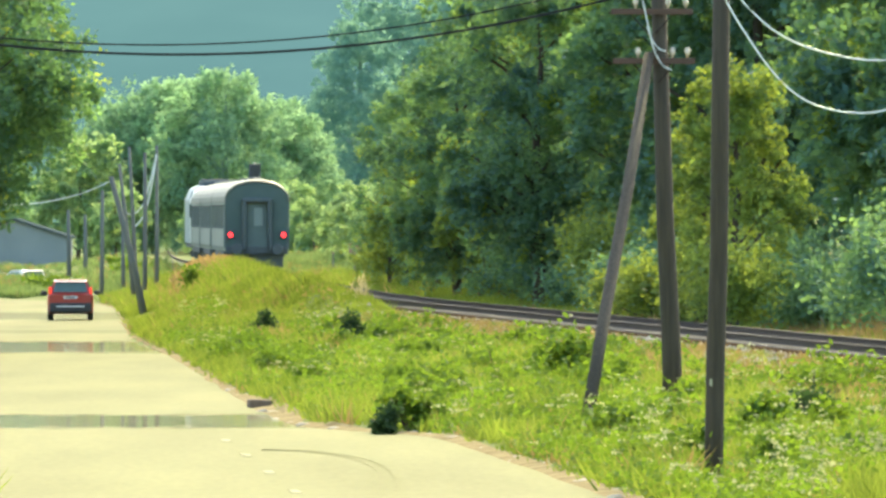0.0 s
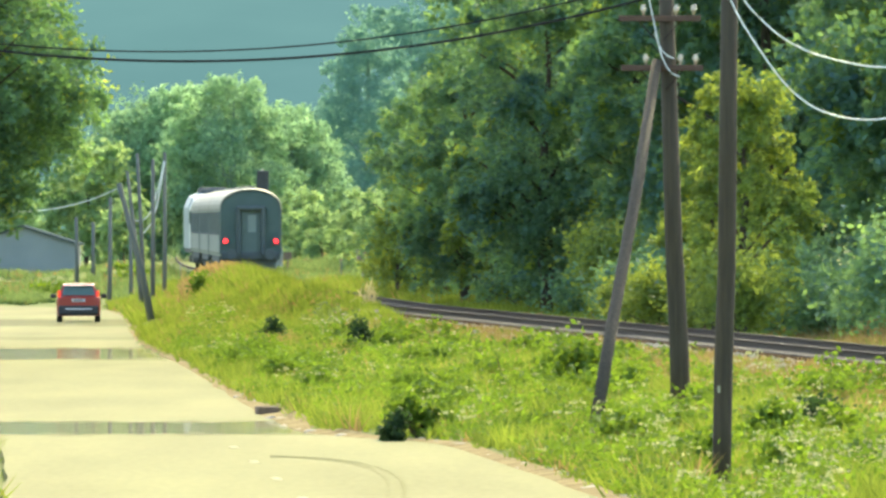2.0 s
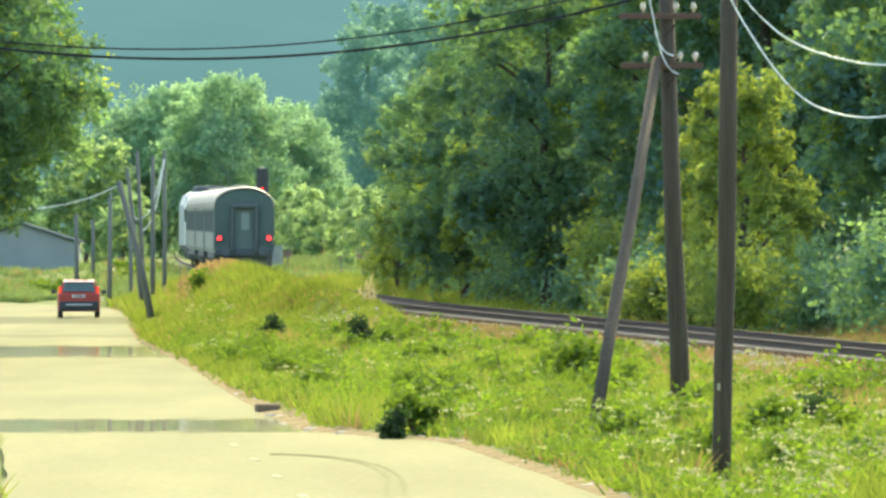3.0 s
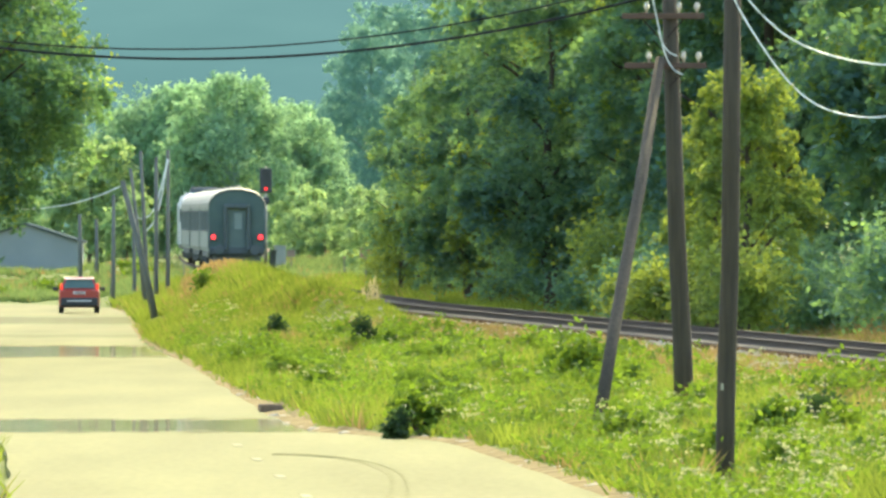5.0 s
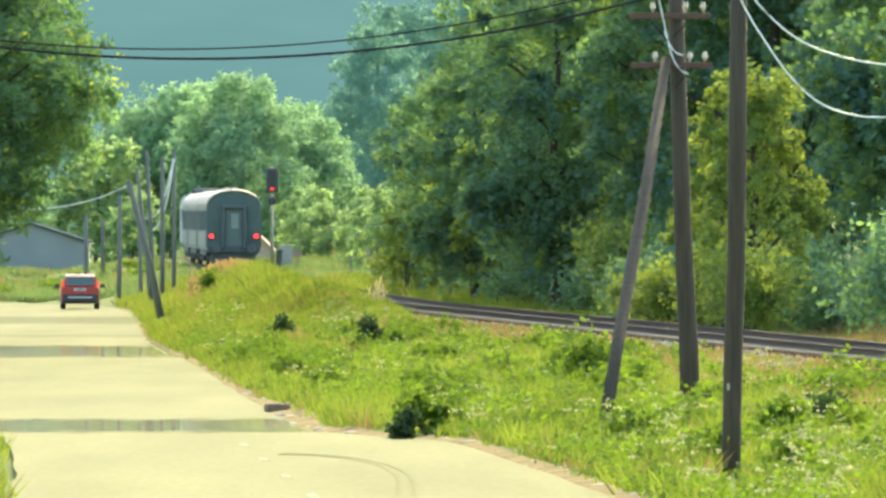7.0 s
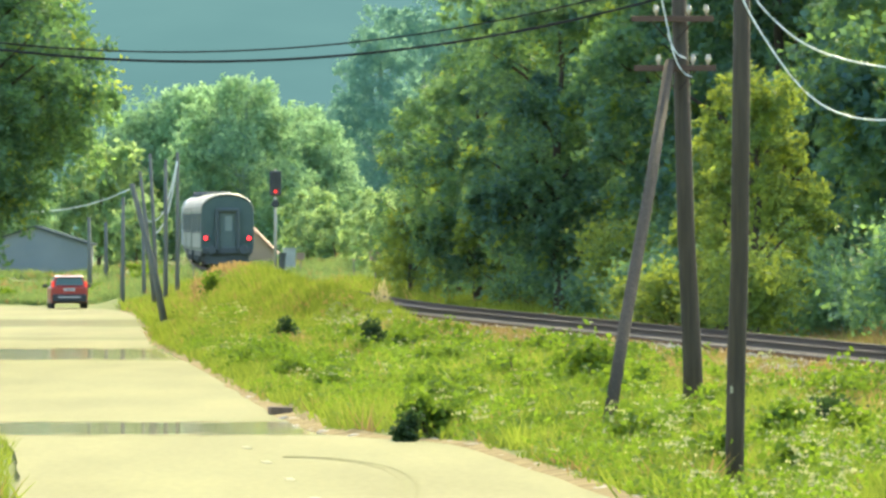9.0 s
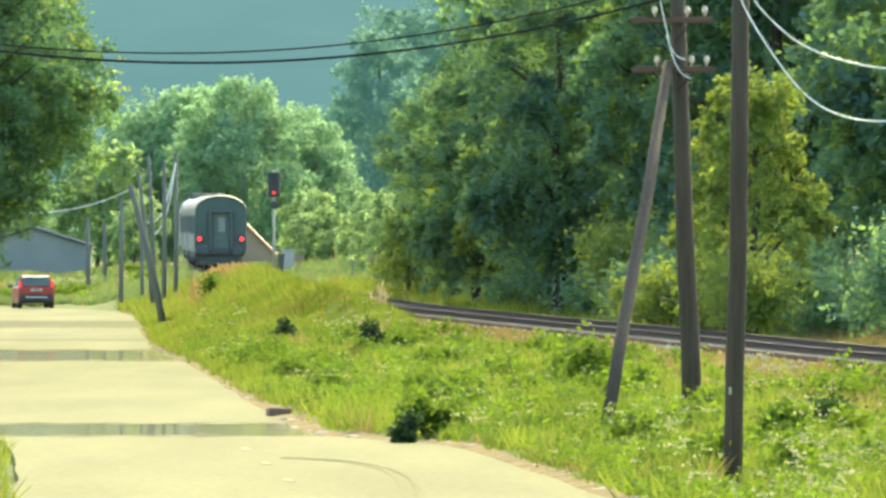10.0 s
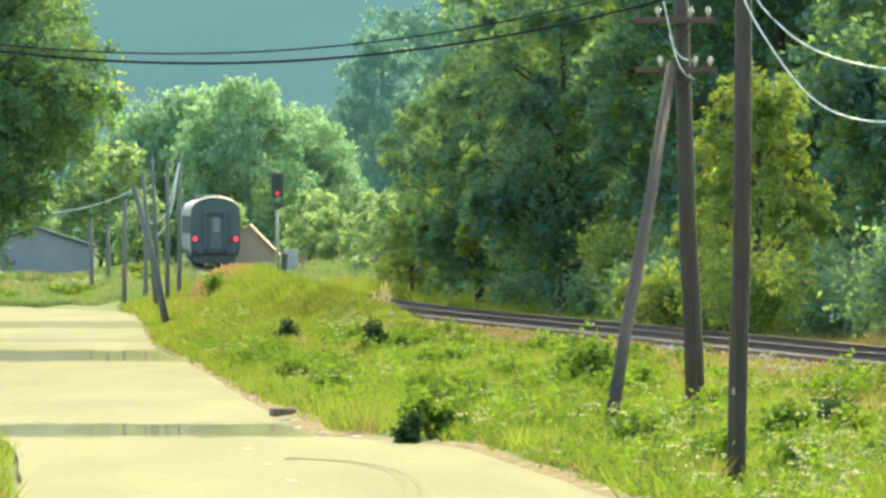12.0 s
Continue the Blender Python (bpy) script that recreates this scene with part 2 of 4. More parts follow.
def leaves(rng, centres, size, up=0.3, slim=0.55):
    """Rhombic leaves about the centres, turned at random."""
    n = len(centres)
    d = rng.normal(size=(n, 3))
    d[:, 2] = d[:, 2] * 0.7 - up
    d /= np.linalg.norm(d, axis=1)[:, None]
    s = np.cross(d, rng.normal(size=(n, 3)))
    s /= np.linalg.norm(s, axis=1)[:, None]
    ln = (size * rng.uniform(0.6, 1.4, n))[:, None]
    out = np.empty((n, 4, 3))
    out[:, 0] = centres - d * ln * 0.5
    out[:, 1] = centres + s * ln * slim * 0.5
    out[:, 2] = centres + d * ln * 0.5
    out[:, 3] = centres - s * ln * slim * 0.5
    return out


# ---------------------------------------------------------------- lie of the land
def curve_of(knots):
    ys, xs = np.array([k[0] for k in knots], float), np.array([k[1] for k in knots], float)

    def at(y):
        i = int(np.clip(np.searchsorted(ys, y) - 1, 0, len(ys) - 2))
        h = ys[i + 1] - ys[i]
        t = (y - ys[i]) / h
        if t < 0 or t > 1:
            return float(xs[i] + (xs[i + 1] - xs[i]) * t)
        g0 = (xs[i + 1] - xs[max(i - 1, 0)]) / (ys[i + 1] - ys[max(i - 1, 0)])
        g1 = (xs[min(i + 2, len(xs) - 1)] - xs[i]) / (ys[min(i + 2, len(ys) - 1)] - ys[i])
        return float((2 * t**3 - 3 * t**2 + 1) * xs[i] + (t**3 - 2 * t**2 + t) * h * g0 + (3 * t**2 - 2 * t**3) * xs[i + 1] + (t**3 - t**2) * h * g1)
    return at


road_right = curve_of([(60, 6.6), (90, 4.5), (128, 2.0), (150, 0.65), (159, -0.1), (163, -1.4), (167, -2.2), (203, -4.0), (262, -6.6), (310, -8.9), (389, -11.7), (415, -12.7), (440, -14.2)])
road_left = curve_of([(60, -2.4), (128, -5.4), (159, -6.85), (203, -10.4), (262, -13.2), (310, -15.6), (389, -18.4), (415, -19.6), (440, -22.0)])
track = curve_of([(60, 26.0), (100, 19.5), (150, 13.6), (195, 8.75), (224, 6.15), (248, 3.95), (272, 1.75), (299, -0.6), (330, -2.5), (359, -3.9), (400, -5.6), (443, -7.29), (477, -8.81), (535, -11.2), (580, -13.2), (654, -15.6), (760, -18.5), (1000, -26.0)])
road_level = curve_of([(0, 0.0), (140, 0.0), (175, -0.03), (230, -0.12), (300, -0.33), (360, -0.42), (470, -0.42), (520, -0.3), (620, 0.1), (800, 0.2)])
RAIL_TOP = 1.0


def dip(y):
    """How far the line lies lower where it runs on past the bend."""
    return 0.13 * min(1.0, max(0.0, (y - 390) / 60))



def land(x, y):
    """Height of the open ground at (x, y)."""
    base = road_level(y)
    if y > 442:
        edge = track(y) - 7.3
    else:
        edge = road_right(y)
    tx = track(y)
    bed = 0.72
    w = max(tx - edge, 3.5)
    u = (x - edge) / w
    foot = 1 - 2.6 / w
    if x < edge:
        left = road_left(min(y, 440))
        z = base - 0.06 if x > left - 0.3 - max(0, y - 440) * 40 and y < 479 else base + 0.10 * min(1.0, max(0.0, (left - 0.3 - x) / 2.0))
        if y > 479:
            z = base
    elif x < tx + 2.6:
        k = min(1.0, max(0.0, u / max(foot, 0.2)))
        z = base + (bed - base) * k ** 0.85
    else:
        z = bed + min(9.0, max(0.0, x - tx - 4.5) * 0.11)
    # a hollow, shaped so the camera sees only the white car's roof
    if y > 520 and x < -10:
        z -= 1.15 * math.exp(-((y - 582) / 18) ** 4) / (1 + math.exp((x + 19.5) / 0.7))
    # an overgrown heap of soil beside the line
    z += 0.20 * math.exp(-((x + 8.3) / 1.7) ** 2 - ((y - 406) / 17) ** 2)
    z += 0.20 * math.exp(-((x + 6.9) / 1.6) ** 2 - ((y - 330) / 40) ** 2)
    # a low overgrown ridge on the road side of the line
    z += 0.72 * math.exp(-((x - tx + 2.8) / 0.9) ** 2) / (1 + math.exp(-(y - 282) / 3)) / (1 + math.exp((y - 388) / 8))
    on_road = x < edge + 0.4 and y < 470
    if not on_road and abs(x - tx) > 2.8:
        z += 0.17 * noise.noise((x * 0.6, y * 0.12, 0.0)) + 0.06 * noise.noise((x * 1.7, y * 0.4, 3.0))
    if abs(x - tx) <= 1.9:
        z = min(z, bed)
    return z


def build_ground():
    xs = np.concatenate([np.linspace(-2500, -60, 14), np.arange(-50, -20, 3.0), np.arange(-20, 22, 0.5), np.arange(22, 60, 3.0), np.linspace(70, 2500, 14)])
    ys = np.concatenate([np.linspace(-300, 50, 8), np.arange(60, 115, 5.0), np.arange(115, 480, 2.5), np.arange(480, 700, 4.0), np.linspace(720, 3200, 22)])
    verts = [(x, y, land(x, y) if abs(x) < 200 else land(math.copysign(200, x), y)) for y in ys for x in xs]
    nx = len(xs)
    faces = [(j * nx + i, j * nx + i + 1, (j + 1) * nx + i + 1, (j + 1) * nx + i) for j in range(len(ys) - 1) for i in range(nx - 1)]
    me = bpy.data.meshes.new("ground")
    me.from_pydata(verts, [], faces)
    me.shade_smooth()
    me.materials.append(GROUND)
    tagged(new("ground", me), "green overgrown verge and railway bank soil", "ground", kind="structure")


def ribbon(name, left, right, lift, mat, thick=0.05, parent=None):
    """A road-like strip between two rows of points, with thickness."""
    bm = bmesh.new()
    top_l = [bm.verts.new((x, y, z + lift)) for x, y, z in left]
    top_r = [bm.verts.new((x, y, z + lift)) for x, y, z in right]
    low_l = [bm.verts.new((x, y, z + lift - thick)) for x, y, z in left]
    low_r = [bm.verts.new((x, y, z + lift - thick)) for x, y, z in right]
    for i in range(len(left) - 1):
        bm.faces.new((top_l[i], top_r[i], top_r[i + 1], top_l[i + 1]))
        bm.faces.new((top_r[i], low_r[i], low_r[i + 1], top_r[i + 1]))
        bm.faces.new((low_l[i], top_l[i], top_l[i + 1], low_l[i + 1]))
    bmesh.ops.recalc_face_normals(bm, faces=bm.faces)
    return part(name, bm, mat, parent, smooth=False)


def road_edges():
    """The two edges of the road, the bend at the end included."""
    left, right = [], []
    for y in np.arange(20, 441, 2.5):
        wob = 0.10 * noise.noise((0.0, y * 0.15, 7.0))
        left.append((road_left(y) + wob, y, road_level(y)))
        right.append((road_right(y) + wob, y, road_level(y)))
    turn_r = [(445, -15.0), (450, -16.1), (455, -17.7), (460, -20.2), (464, -23.6), (467.5, -28.5), (470.5, -36), (473, -47), (475, -63), (477, -90), (478, -140)]
    turn_l = [(443, -22.6), (446, -23.6), (449, -25.3), (452, -27.8), (454.5, -31), (457, -35), (460, -42), (463, -52), (466, -67), (469, -92), (471, -140)]
    for (yr, xr), (yl, xl) in zip(turn_r, turn_l):
        left.append((xl, yl, road_level(450)))
        right.append((xr, yr, road_level(450)))
    return left, right


def shoulder_width(y):
    """How far the sandy shoulder reaches from the asphalt."""
    return 0.20 + 0.22 * (0.5 + noise.noise((3.0, y * 0.35, 1.0))) + (0.28 if 161 < y < 195 else 0.0) + (0.10 if y < 158 else 0.0)


def build_road():
    left, right = road_edges()
    road = ribbon("road", left, right, 0.03, ASPHALT, 0.12)
    tagged(road, "pale worn asphalt country road with glossy patches imitating heat mirage", "road", kind="structure")
    bm = bmesh.new()
    rows = []
    for x, y, z in right:
        w = shoulder_width(y)
        row = [bm.verts.new((x - 0.05, y, z + 0.014))]
        for k in range(1, 6):
            xx = x + w * k / 5
            top = max(z + 0.014, land(xx, y) + 0.03 if y < 440 else z) + 0.012 * noise.noise((xx * 2.5, y * 0.9, 0))
            row.append(bm.verts.new((xx, y, top - (0.09 if k == 5 else 0))))
        rows.append(row)
    for r0, r1 in zip(rows, rows[1:]):
        for k in range(5):
            bm.faces.new((r0[k], r0[k + 1], r1[k + 1], r1[k]))
    tagged(part("pavement_shoulder", bm, SAND), "pale sandy gravel shoulder along the asphalt edge", "road shoulder", kind="structure")
    # worn centre dashes
    for y in np.arange(116.5, 160, 9.6):
        xc = -2.04 - 0.0493 * (y - 135)
        bm = bmesh.new()
        box(bm, 0, 0, 0, 0.12, 1.3, 0.004)
        ob = part("lane_dash", bm, PAINT_WHITE, road)
        ob.matrix_basis = pose(xc, y, road_level(y) + 0.036, 0, 0, 3.2)
    # a curved black tyre mark
    for off in (0.0, 0.16):
        pts = []
        for i in range(40):
            a = i / 39
            pts.append((-2.35 + 2.0 * math.sin(a * 1.72) - off * 1.4 * a, 148.8 - 23 * a * a - off * 3, road_level(150)))
        l2 = [(x - 0.024, y, z) for x, y, z in pts]
        r2 = [(x + 0.024, y + 0.16, z) for x, y, z in pts]
        ribbon("tyre_mark", l2, r2, 0.037, TYRE_MARK, 0.004, road)


def build_track():
    line = thing("railway_track", "single rusty railway track on brown gravel ballast", "railway track", kind="structure")
    ys = np.arange(60, 800, 4.0)
    bm = bmesh.new()
    rows = []
    for y in ys:
        x, s = track(y), 0.0
        prof = [(-2.5, 0.58), (-1.55, 0.80), (-1.2, 0.83), (1.2, 0.83), (1.55, 0.80), (2.5, 0.58)]
        spill = 5.4 + 0.9 * noise.noise((4.0, y * 0.12, 8))
        prof[0] = (-2.5, 0.60)
        prof = [(-spill, land(x - spill, y) - 0.01), (-3.9, land(x - 3.9, y) + 0.03)] + prof if y < 278 else [(-spill, 0.2), (-3.9, 0.4)] + prof
        rows.append([bm.verts.new((x + a + 0.12 * noise.noise((a, y * 0.4, 2)), y, b - dip(y) + 0.03 * noise.noise((a * 2, y * 0.6, 5)))) for a, b in prof])
    for r0, r1 in zip(rows, rows[1:]):
        for k in range(7):
            bm.faces.new((r0[k], r0[k + 1], r1[k + 1], r1[k]))
    part("ballast_bed", bm, GRAVEL, line, "brown gravel ballast")
    for side in (-0.7525, 0.7525):
        bm = bmesh.new()
        prof = [(-0.07, 0.845), (-0.012, 0.87), (-0.012, 0.95), (-0.036, 0.965), (-0.036, 1.0), (0.036, 1.0), (0.036, 0.965), (0.012, 0.95), (0.012, 0.87), (0.07, 0.845)]
        rings = [[bm.verts.new((track(y) + side + a, y, b - dip(y))) for a, b in prof] for y in ys]
        for r0, r1 in zip(rings, rings[1:]):
            for k in range(len(prof)):
                j = (k + 1) % len(prof)
                bm.faces.new((r0[k], r0[j], r1[j], r1[k]))
        bmesh.ops.recalc_face_normals(bm, faces=bm.faces)
        part("rail", bm, STEEL, line, "rusty steel rail")
    bm = bmesh.new()
    box(bm, 0, 0, 0, 2.5, 0.25, 0.16, 0.015)
    first = part("sleeper", bm, SLEEPER, line)
    y, n = 170.0, 0
    while n < 299:
        ob = first if n == 0 else new("sleeper", first.data)
        ob.parent = line
        slope = math.degrees(math.atan(track(y + 1) - track(y)))
        ob.matrix_basis = pose(track(y), y, 0.775, 0, 0, -slope)
        y, n = y + 0.62, n + 1


build_ground()
build_road()
build_track()


def build_hills():
    hill = distant("haze_glow_hill", (0.068, 0.140, 0.145), (0.092, 0.178, 0.178), 0.66, 0.010)
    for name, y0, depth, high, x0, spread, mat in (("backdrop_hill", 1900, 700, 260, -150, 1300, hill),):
        bm = bmesh.new()
        grid = []
        for j in range(26):
            row = []
            for i in range(60):
                x = x0 + (i / 59 - 0.5) * spread * 2
                y = y0 + depth * j / 25
                z = high * (j / 25) ** 0.8 * (0.8 + 0.25 * noise.noise((x * 0.003, j * 0.1, 1))) + 5 * noise.noise((x * 0.03, y * 0.03, 4))
                row.append(bm.verts.new((x, y, z - 3)))
            grid.append(row)
        for r0, r1 in zip(grid, grid[1:]):
            for k in range(59):
                bm.faces.new((r0[k], r0[k + 1], r1[k + 1], r1[k]))
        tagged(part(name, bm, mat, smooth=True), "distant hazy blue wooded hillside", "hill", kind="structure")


build_hills()


# ---------------------------------------------------------------- trees
def tree(name, seed, high, radius, clear, leaf_mat, size, count, label, clumps=46, puff=(0.20, 0.38), lean=0.0, wood=BARK, group="", lit_tips=0):
    """A tapered trunk with limbs, and a crown of leaf clumps with gaps."""
    rng = np.random.default_rng(seed)
    top = thing(name, label, "tree", group=group)
    mid = (high + clear) / 2
    half = (high - clear) / 2
    cen = []
    while len(cen) < clumps:
        p = rng.uniform(-1, 1, 3)
        r = np.linalg.norm(p)
        if (0.45 if rng.random() < 0.75 else 0.1) < r < 1.0:
            wide = radius * (1.0 - 0.35 * max(0.0, p[2])) * (1 + 0.16 * noise.noise((p[0] * 1.8, p[1] * 1.8, p[2] * 2.2 + seed)))
            cen.append((p[0] * wide + lean * (p[2] + 1) * 0.5, p[1] * wide, mid + p[2] * half))
    cen = np.array(cen)
    bm = bmesh.new()
    bend = [(lean * 0.3 * (k / 5) ** 2 + 0.12 * math.sin(k * 1.7 + seed), 0.1 * math.cos(k * 2.1 + seed), high * 0.86 * k / 5 - (0.3 if k == 0 else 0)) for k in range(6)]
    rod(bm, bend, [max(0.03, high * 0.019 * (1 - 0.16 * k)) for k in range(6)], 8)
    part("trunk", bm, wood, top)
    for c in cen[::5]:
        bm = bmesh.new()
        z0 = max(clear * 0.6, c[2] - math.hypot(c[0], c[1]) * 0.8)
        k = min(1.0, z0 / (high * 0.86))
        a = Vector((lean * 0.3 * k * k, 0, z0))
        b = Vector(c)
        rod(bm, [a, a.lerp(b, 0.5) + Vector((0, 0, 0.25)), b], [high * 0.007, high * 0.005, 0.02], 5)
        part("limb", bm, wood, top)
    per = count // clumps
    pts = []
    for c in cen:
        # each clump is a handful of sprays that reach out and droop at their tips
        r = radius * rng.uniform(*puff)
        axis = np.array([c[0], c[1], (c[2] - mid) * 0.6 + 0.25 * radius])
        axis /= np.linalg.norm(axis)
        sprays = 5
        for k in range(sprays):
            d = axis * 0.8 + rng.normal(size=3) * 0.75
            d /= np.linalg.norm(d)
            m = per // sprays
            t = rng.uniform(0, 1, m) ** 0.7
            p = np.array(c) - axis * r * 0.35 + d * (t * r * 1.5)[:, None]
            p[:, 2] -= t * t * r * 0.35
            p += rng.normal(size=(m, 3)) * (0.26 * r * (1.15 - 0.75 * t))[:, None]
            pts.append(p)
    quads("crown", leaves(rng, np.concatenate(pts), size), leaf_mat, top)
    if lit_tips:
        # sunlit tips of the outer branches, brightness put into a yellow leaf colour
        pts = []
        out = [c for c in cen if math.hypot(c[0], c[1]) > radius * 0.45]
        for i in range(lit_tips):
            c = np.array(out[int(rng.integers(len(out)))])
            d = np.array([c[0], c[1], 0.0]) / math.hypot(c[0], c[1]) + rng.normal(size=3) * 0.45 + (0, 0, 0.35)
            d /= np.linalg.norm(d)
            t = rng.uniform(0, 1, 26)
            p = c + d * (radius * (0.07 + 0.16 * t))[:, None] + rng.normal(size=(26, 3)) * radius * 0.028
            p[:, 2] -= 0.10 * radius * t * t
            pts.append(p)
        quads("sun_tips", leaves(rng, np.concatenate(pts), size * 0.85), LEAF_SUN_TIP, top)
    return top


def place(ob, x, y, turn=0.0, sink=0.1, grow=1.0):
    ob.matrix_basis = pose(x, y, land(x, y) - sink, 0, 0, turn) @ Matrix.Scale(grow, 4)
    return ob


def plant_trees():
    g = "trees along the railway"
    text = "tall broadleaf tree with dense dark green sunlit foliage"
    a = tree("broadleaf_tree", 1, 13.5, 3.4, 0.6, LEAF_WOOD, 0.23, 34000, text, 120, puff=(0.17, 0.34), group=g, lit_tips=70)
    b = tree("broadleaf_tree", 2, 15.0, 3.1, 0.6, LEAF_WOOD, 0.23, 34000, text, 120, puff=(0.17, 0.36), lean=-0.8, group=g, lit_tips=80)
    c = tree("acacia_tree", 3, 11.0, 2.6, 0.5, LEAF_BRIGHT, 0.22, 16000, "slender tree with bright yellow-green sunlit leaves", 80, puff=(0.18, 0.36), group=g, lit_tips=60)
    place(a, 1.0, 322, 10, grow=0.62)
    place(b, 4.6, 312, 120, grow=0.95)
    place(c, 7.3, 238, 40, grow=0.62)
    for src, x, y, turn, k in ((a, 3.4, 302, 70, 0.8), (b, 7.0, 296, 200, 1.0), (a, 9.6, 292, 160, 1.1), (b, 13.6, 284, 20, 1.1),
                               (a, 13.2, 262, 250, 1.2), (b, 4.4, 345, 300, 1.2), (a, 7.6, 330, 45, 1.35), (b, 10.6, 318, 100, 1.3),
                               (a, 13.4, 300, 200, 1.3), (b, 16.5, 290, 10, 1.35), (a, -0.5, 374, 130, 0.60), (b, 0.9, 364, 210, 0.66), (c, -1.2, 362, 10, 0.36), (c, 0.5, 352, 75, 0.55), (c, 1.8, 316, 260, 0.5),
                               (b, 14.0, 250, 80, 1.0), (a, 17.0, 255, 33, 1.2), (b, 6.6, 372, 55, 1.5), (c, 6.9, 247, 200, 0.5), (c, 4.6, 318, 20, 1.0)):
        place(copy_thing(src, Matrix()), x, y, turn, grow=k)
    # the tree over the road
    left = tree("roadside_tree", 7, 14.6, 6.3, 2.7, LEAF_LEFT, 0.19, 120000, "large spreading roadside tree with drooping leafy branches", 300, puff=(0.12, 0.22), lit_tips=90)
    place(left, -16.6, 300, 0)
    # trees beyond the train, haze put into their pale leaf and bark colours
    far = tree("willow_tree", 11, 13.5, 5.0, 0.8, LEAF_FAR, 0.36, 22000, "pale hazy round-crowned tree beyond the railway", 90, puff=(0.24, 0.42), wood=BARK_HAZE, group="trees beyond the train")
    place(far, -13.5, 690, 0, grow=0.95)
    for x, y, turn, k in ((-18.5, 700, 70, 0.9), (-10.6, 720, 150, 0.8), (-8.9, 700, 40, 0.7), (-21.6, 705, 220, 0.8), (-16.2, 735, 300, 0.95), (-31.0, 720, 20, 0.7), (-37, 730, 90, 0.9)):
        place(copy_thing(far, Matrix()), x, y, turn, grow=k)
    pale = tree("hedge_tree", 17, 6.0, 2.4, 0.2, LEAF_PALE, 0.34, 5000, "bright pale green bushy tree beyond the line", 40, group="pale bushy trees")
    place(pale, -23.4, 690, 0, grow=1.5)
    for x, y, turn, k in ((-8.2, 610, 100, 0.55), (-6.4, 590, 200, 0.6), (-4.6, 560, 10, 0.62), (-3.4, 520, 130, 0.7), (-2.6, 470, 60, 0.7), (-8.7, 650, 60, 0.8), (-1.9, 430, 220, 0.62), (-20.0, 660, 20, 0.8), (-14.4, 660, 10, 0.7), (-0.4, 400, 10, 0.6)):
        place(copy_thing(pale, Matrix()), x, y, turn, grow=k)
    blue = tree("backdrop_tree", 13, 22.0, 5.2, 1.0, LEAF_BLUE, 0.5, 16000, "tall hazy blue-green tree in the far wood", 70, puff=(0.22, 0.40), wood=BARK_HAZE, group="far hazy wood")
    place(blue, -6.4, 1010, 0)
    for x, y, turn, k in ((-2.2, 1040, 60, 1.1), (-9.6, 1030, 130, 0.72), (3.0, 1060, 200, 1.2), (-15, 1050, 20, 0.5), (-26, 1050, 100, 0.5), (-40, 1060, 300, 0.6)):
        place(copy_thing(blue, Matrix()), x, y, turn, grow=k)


plant_trees()


# ---------------------------------------------------------------- verge plants
def at_pole(x, y):
    """Strips along the camera's view kept free of plants, so pole feet show."""
    return any(abs(x - a * y / b) < 0.30 and b - 13 < y < b + 0.6 for a, b in ((3.74, 130), (4.1, 168), (2.58, 160))) or abs(x + 0.0274 * y) < 0.55 and 340 < y < 366


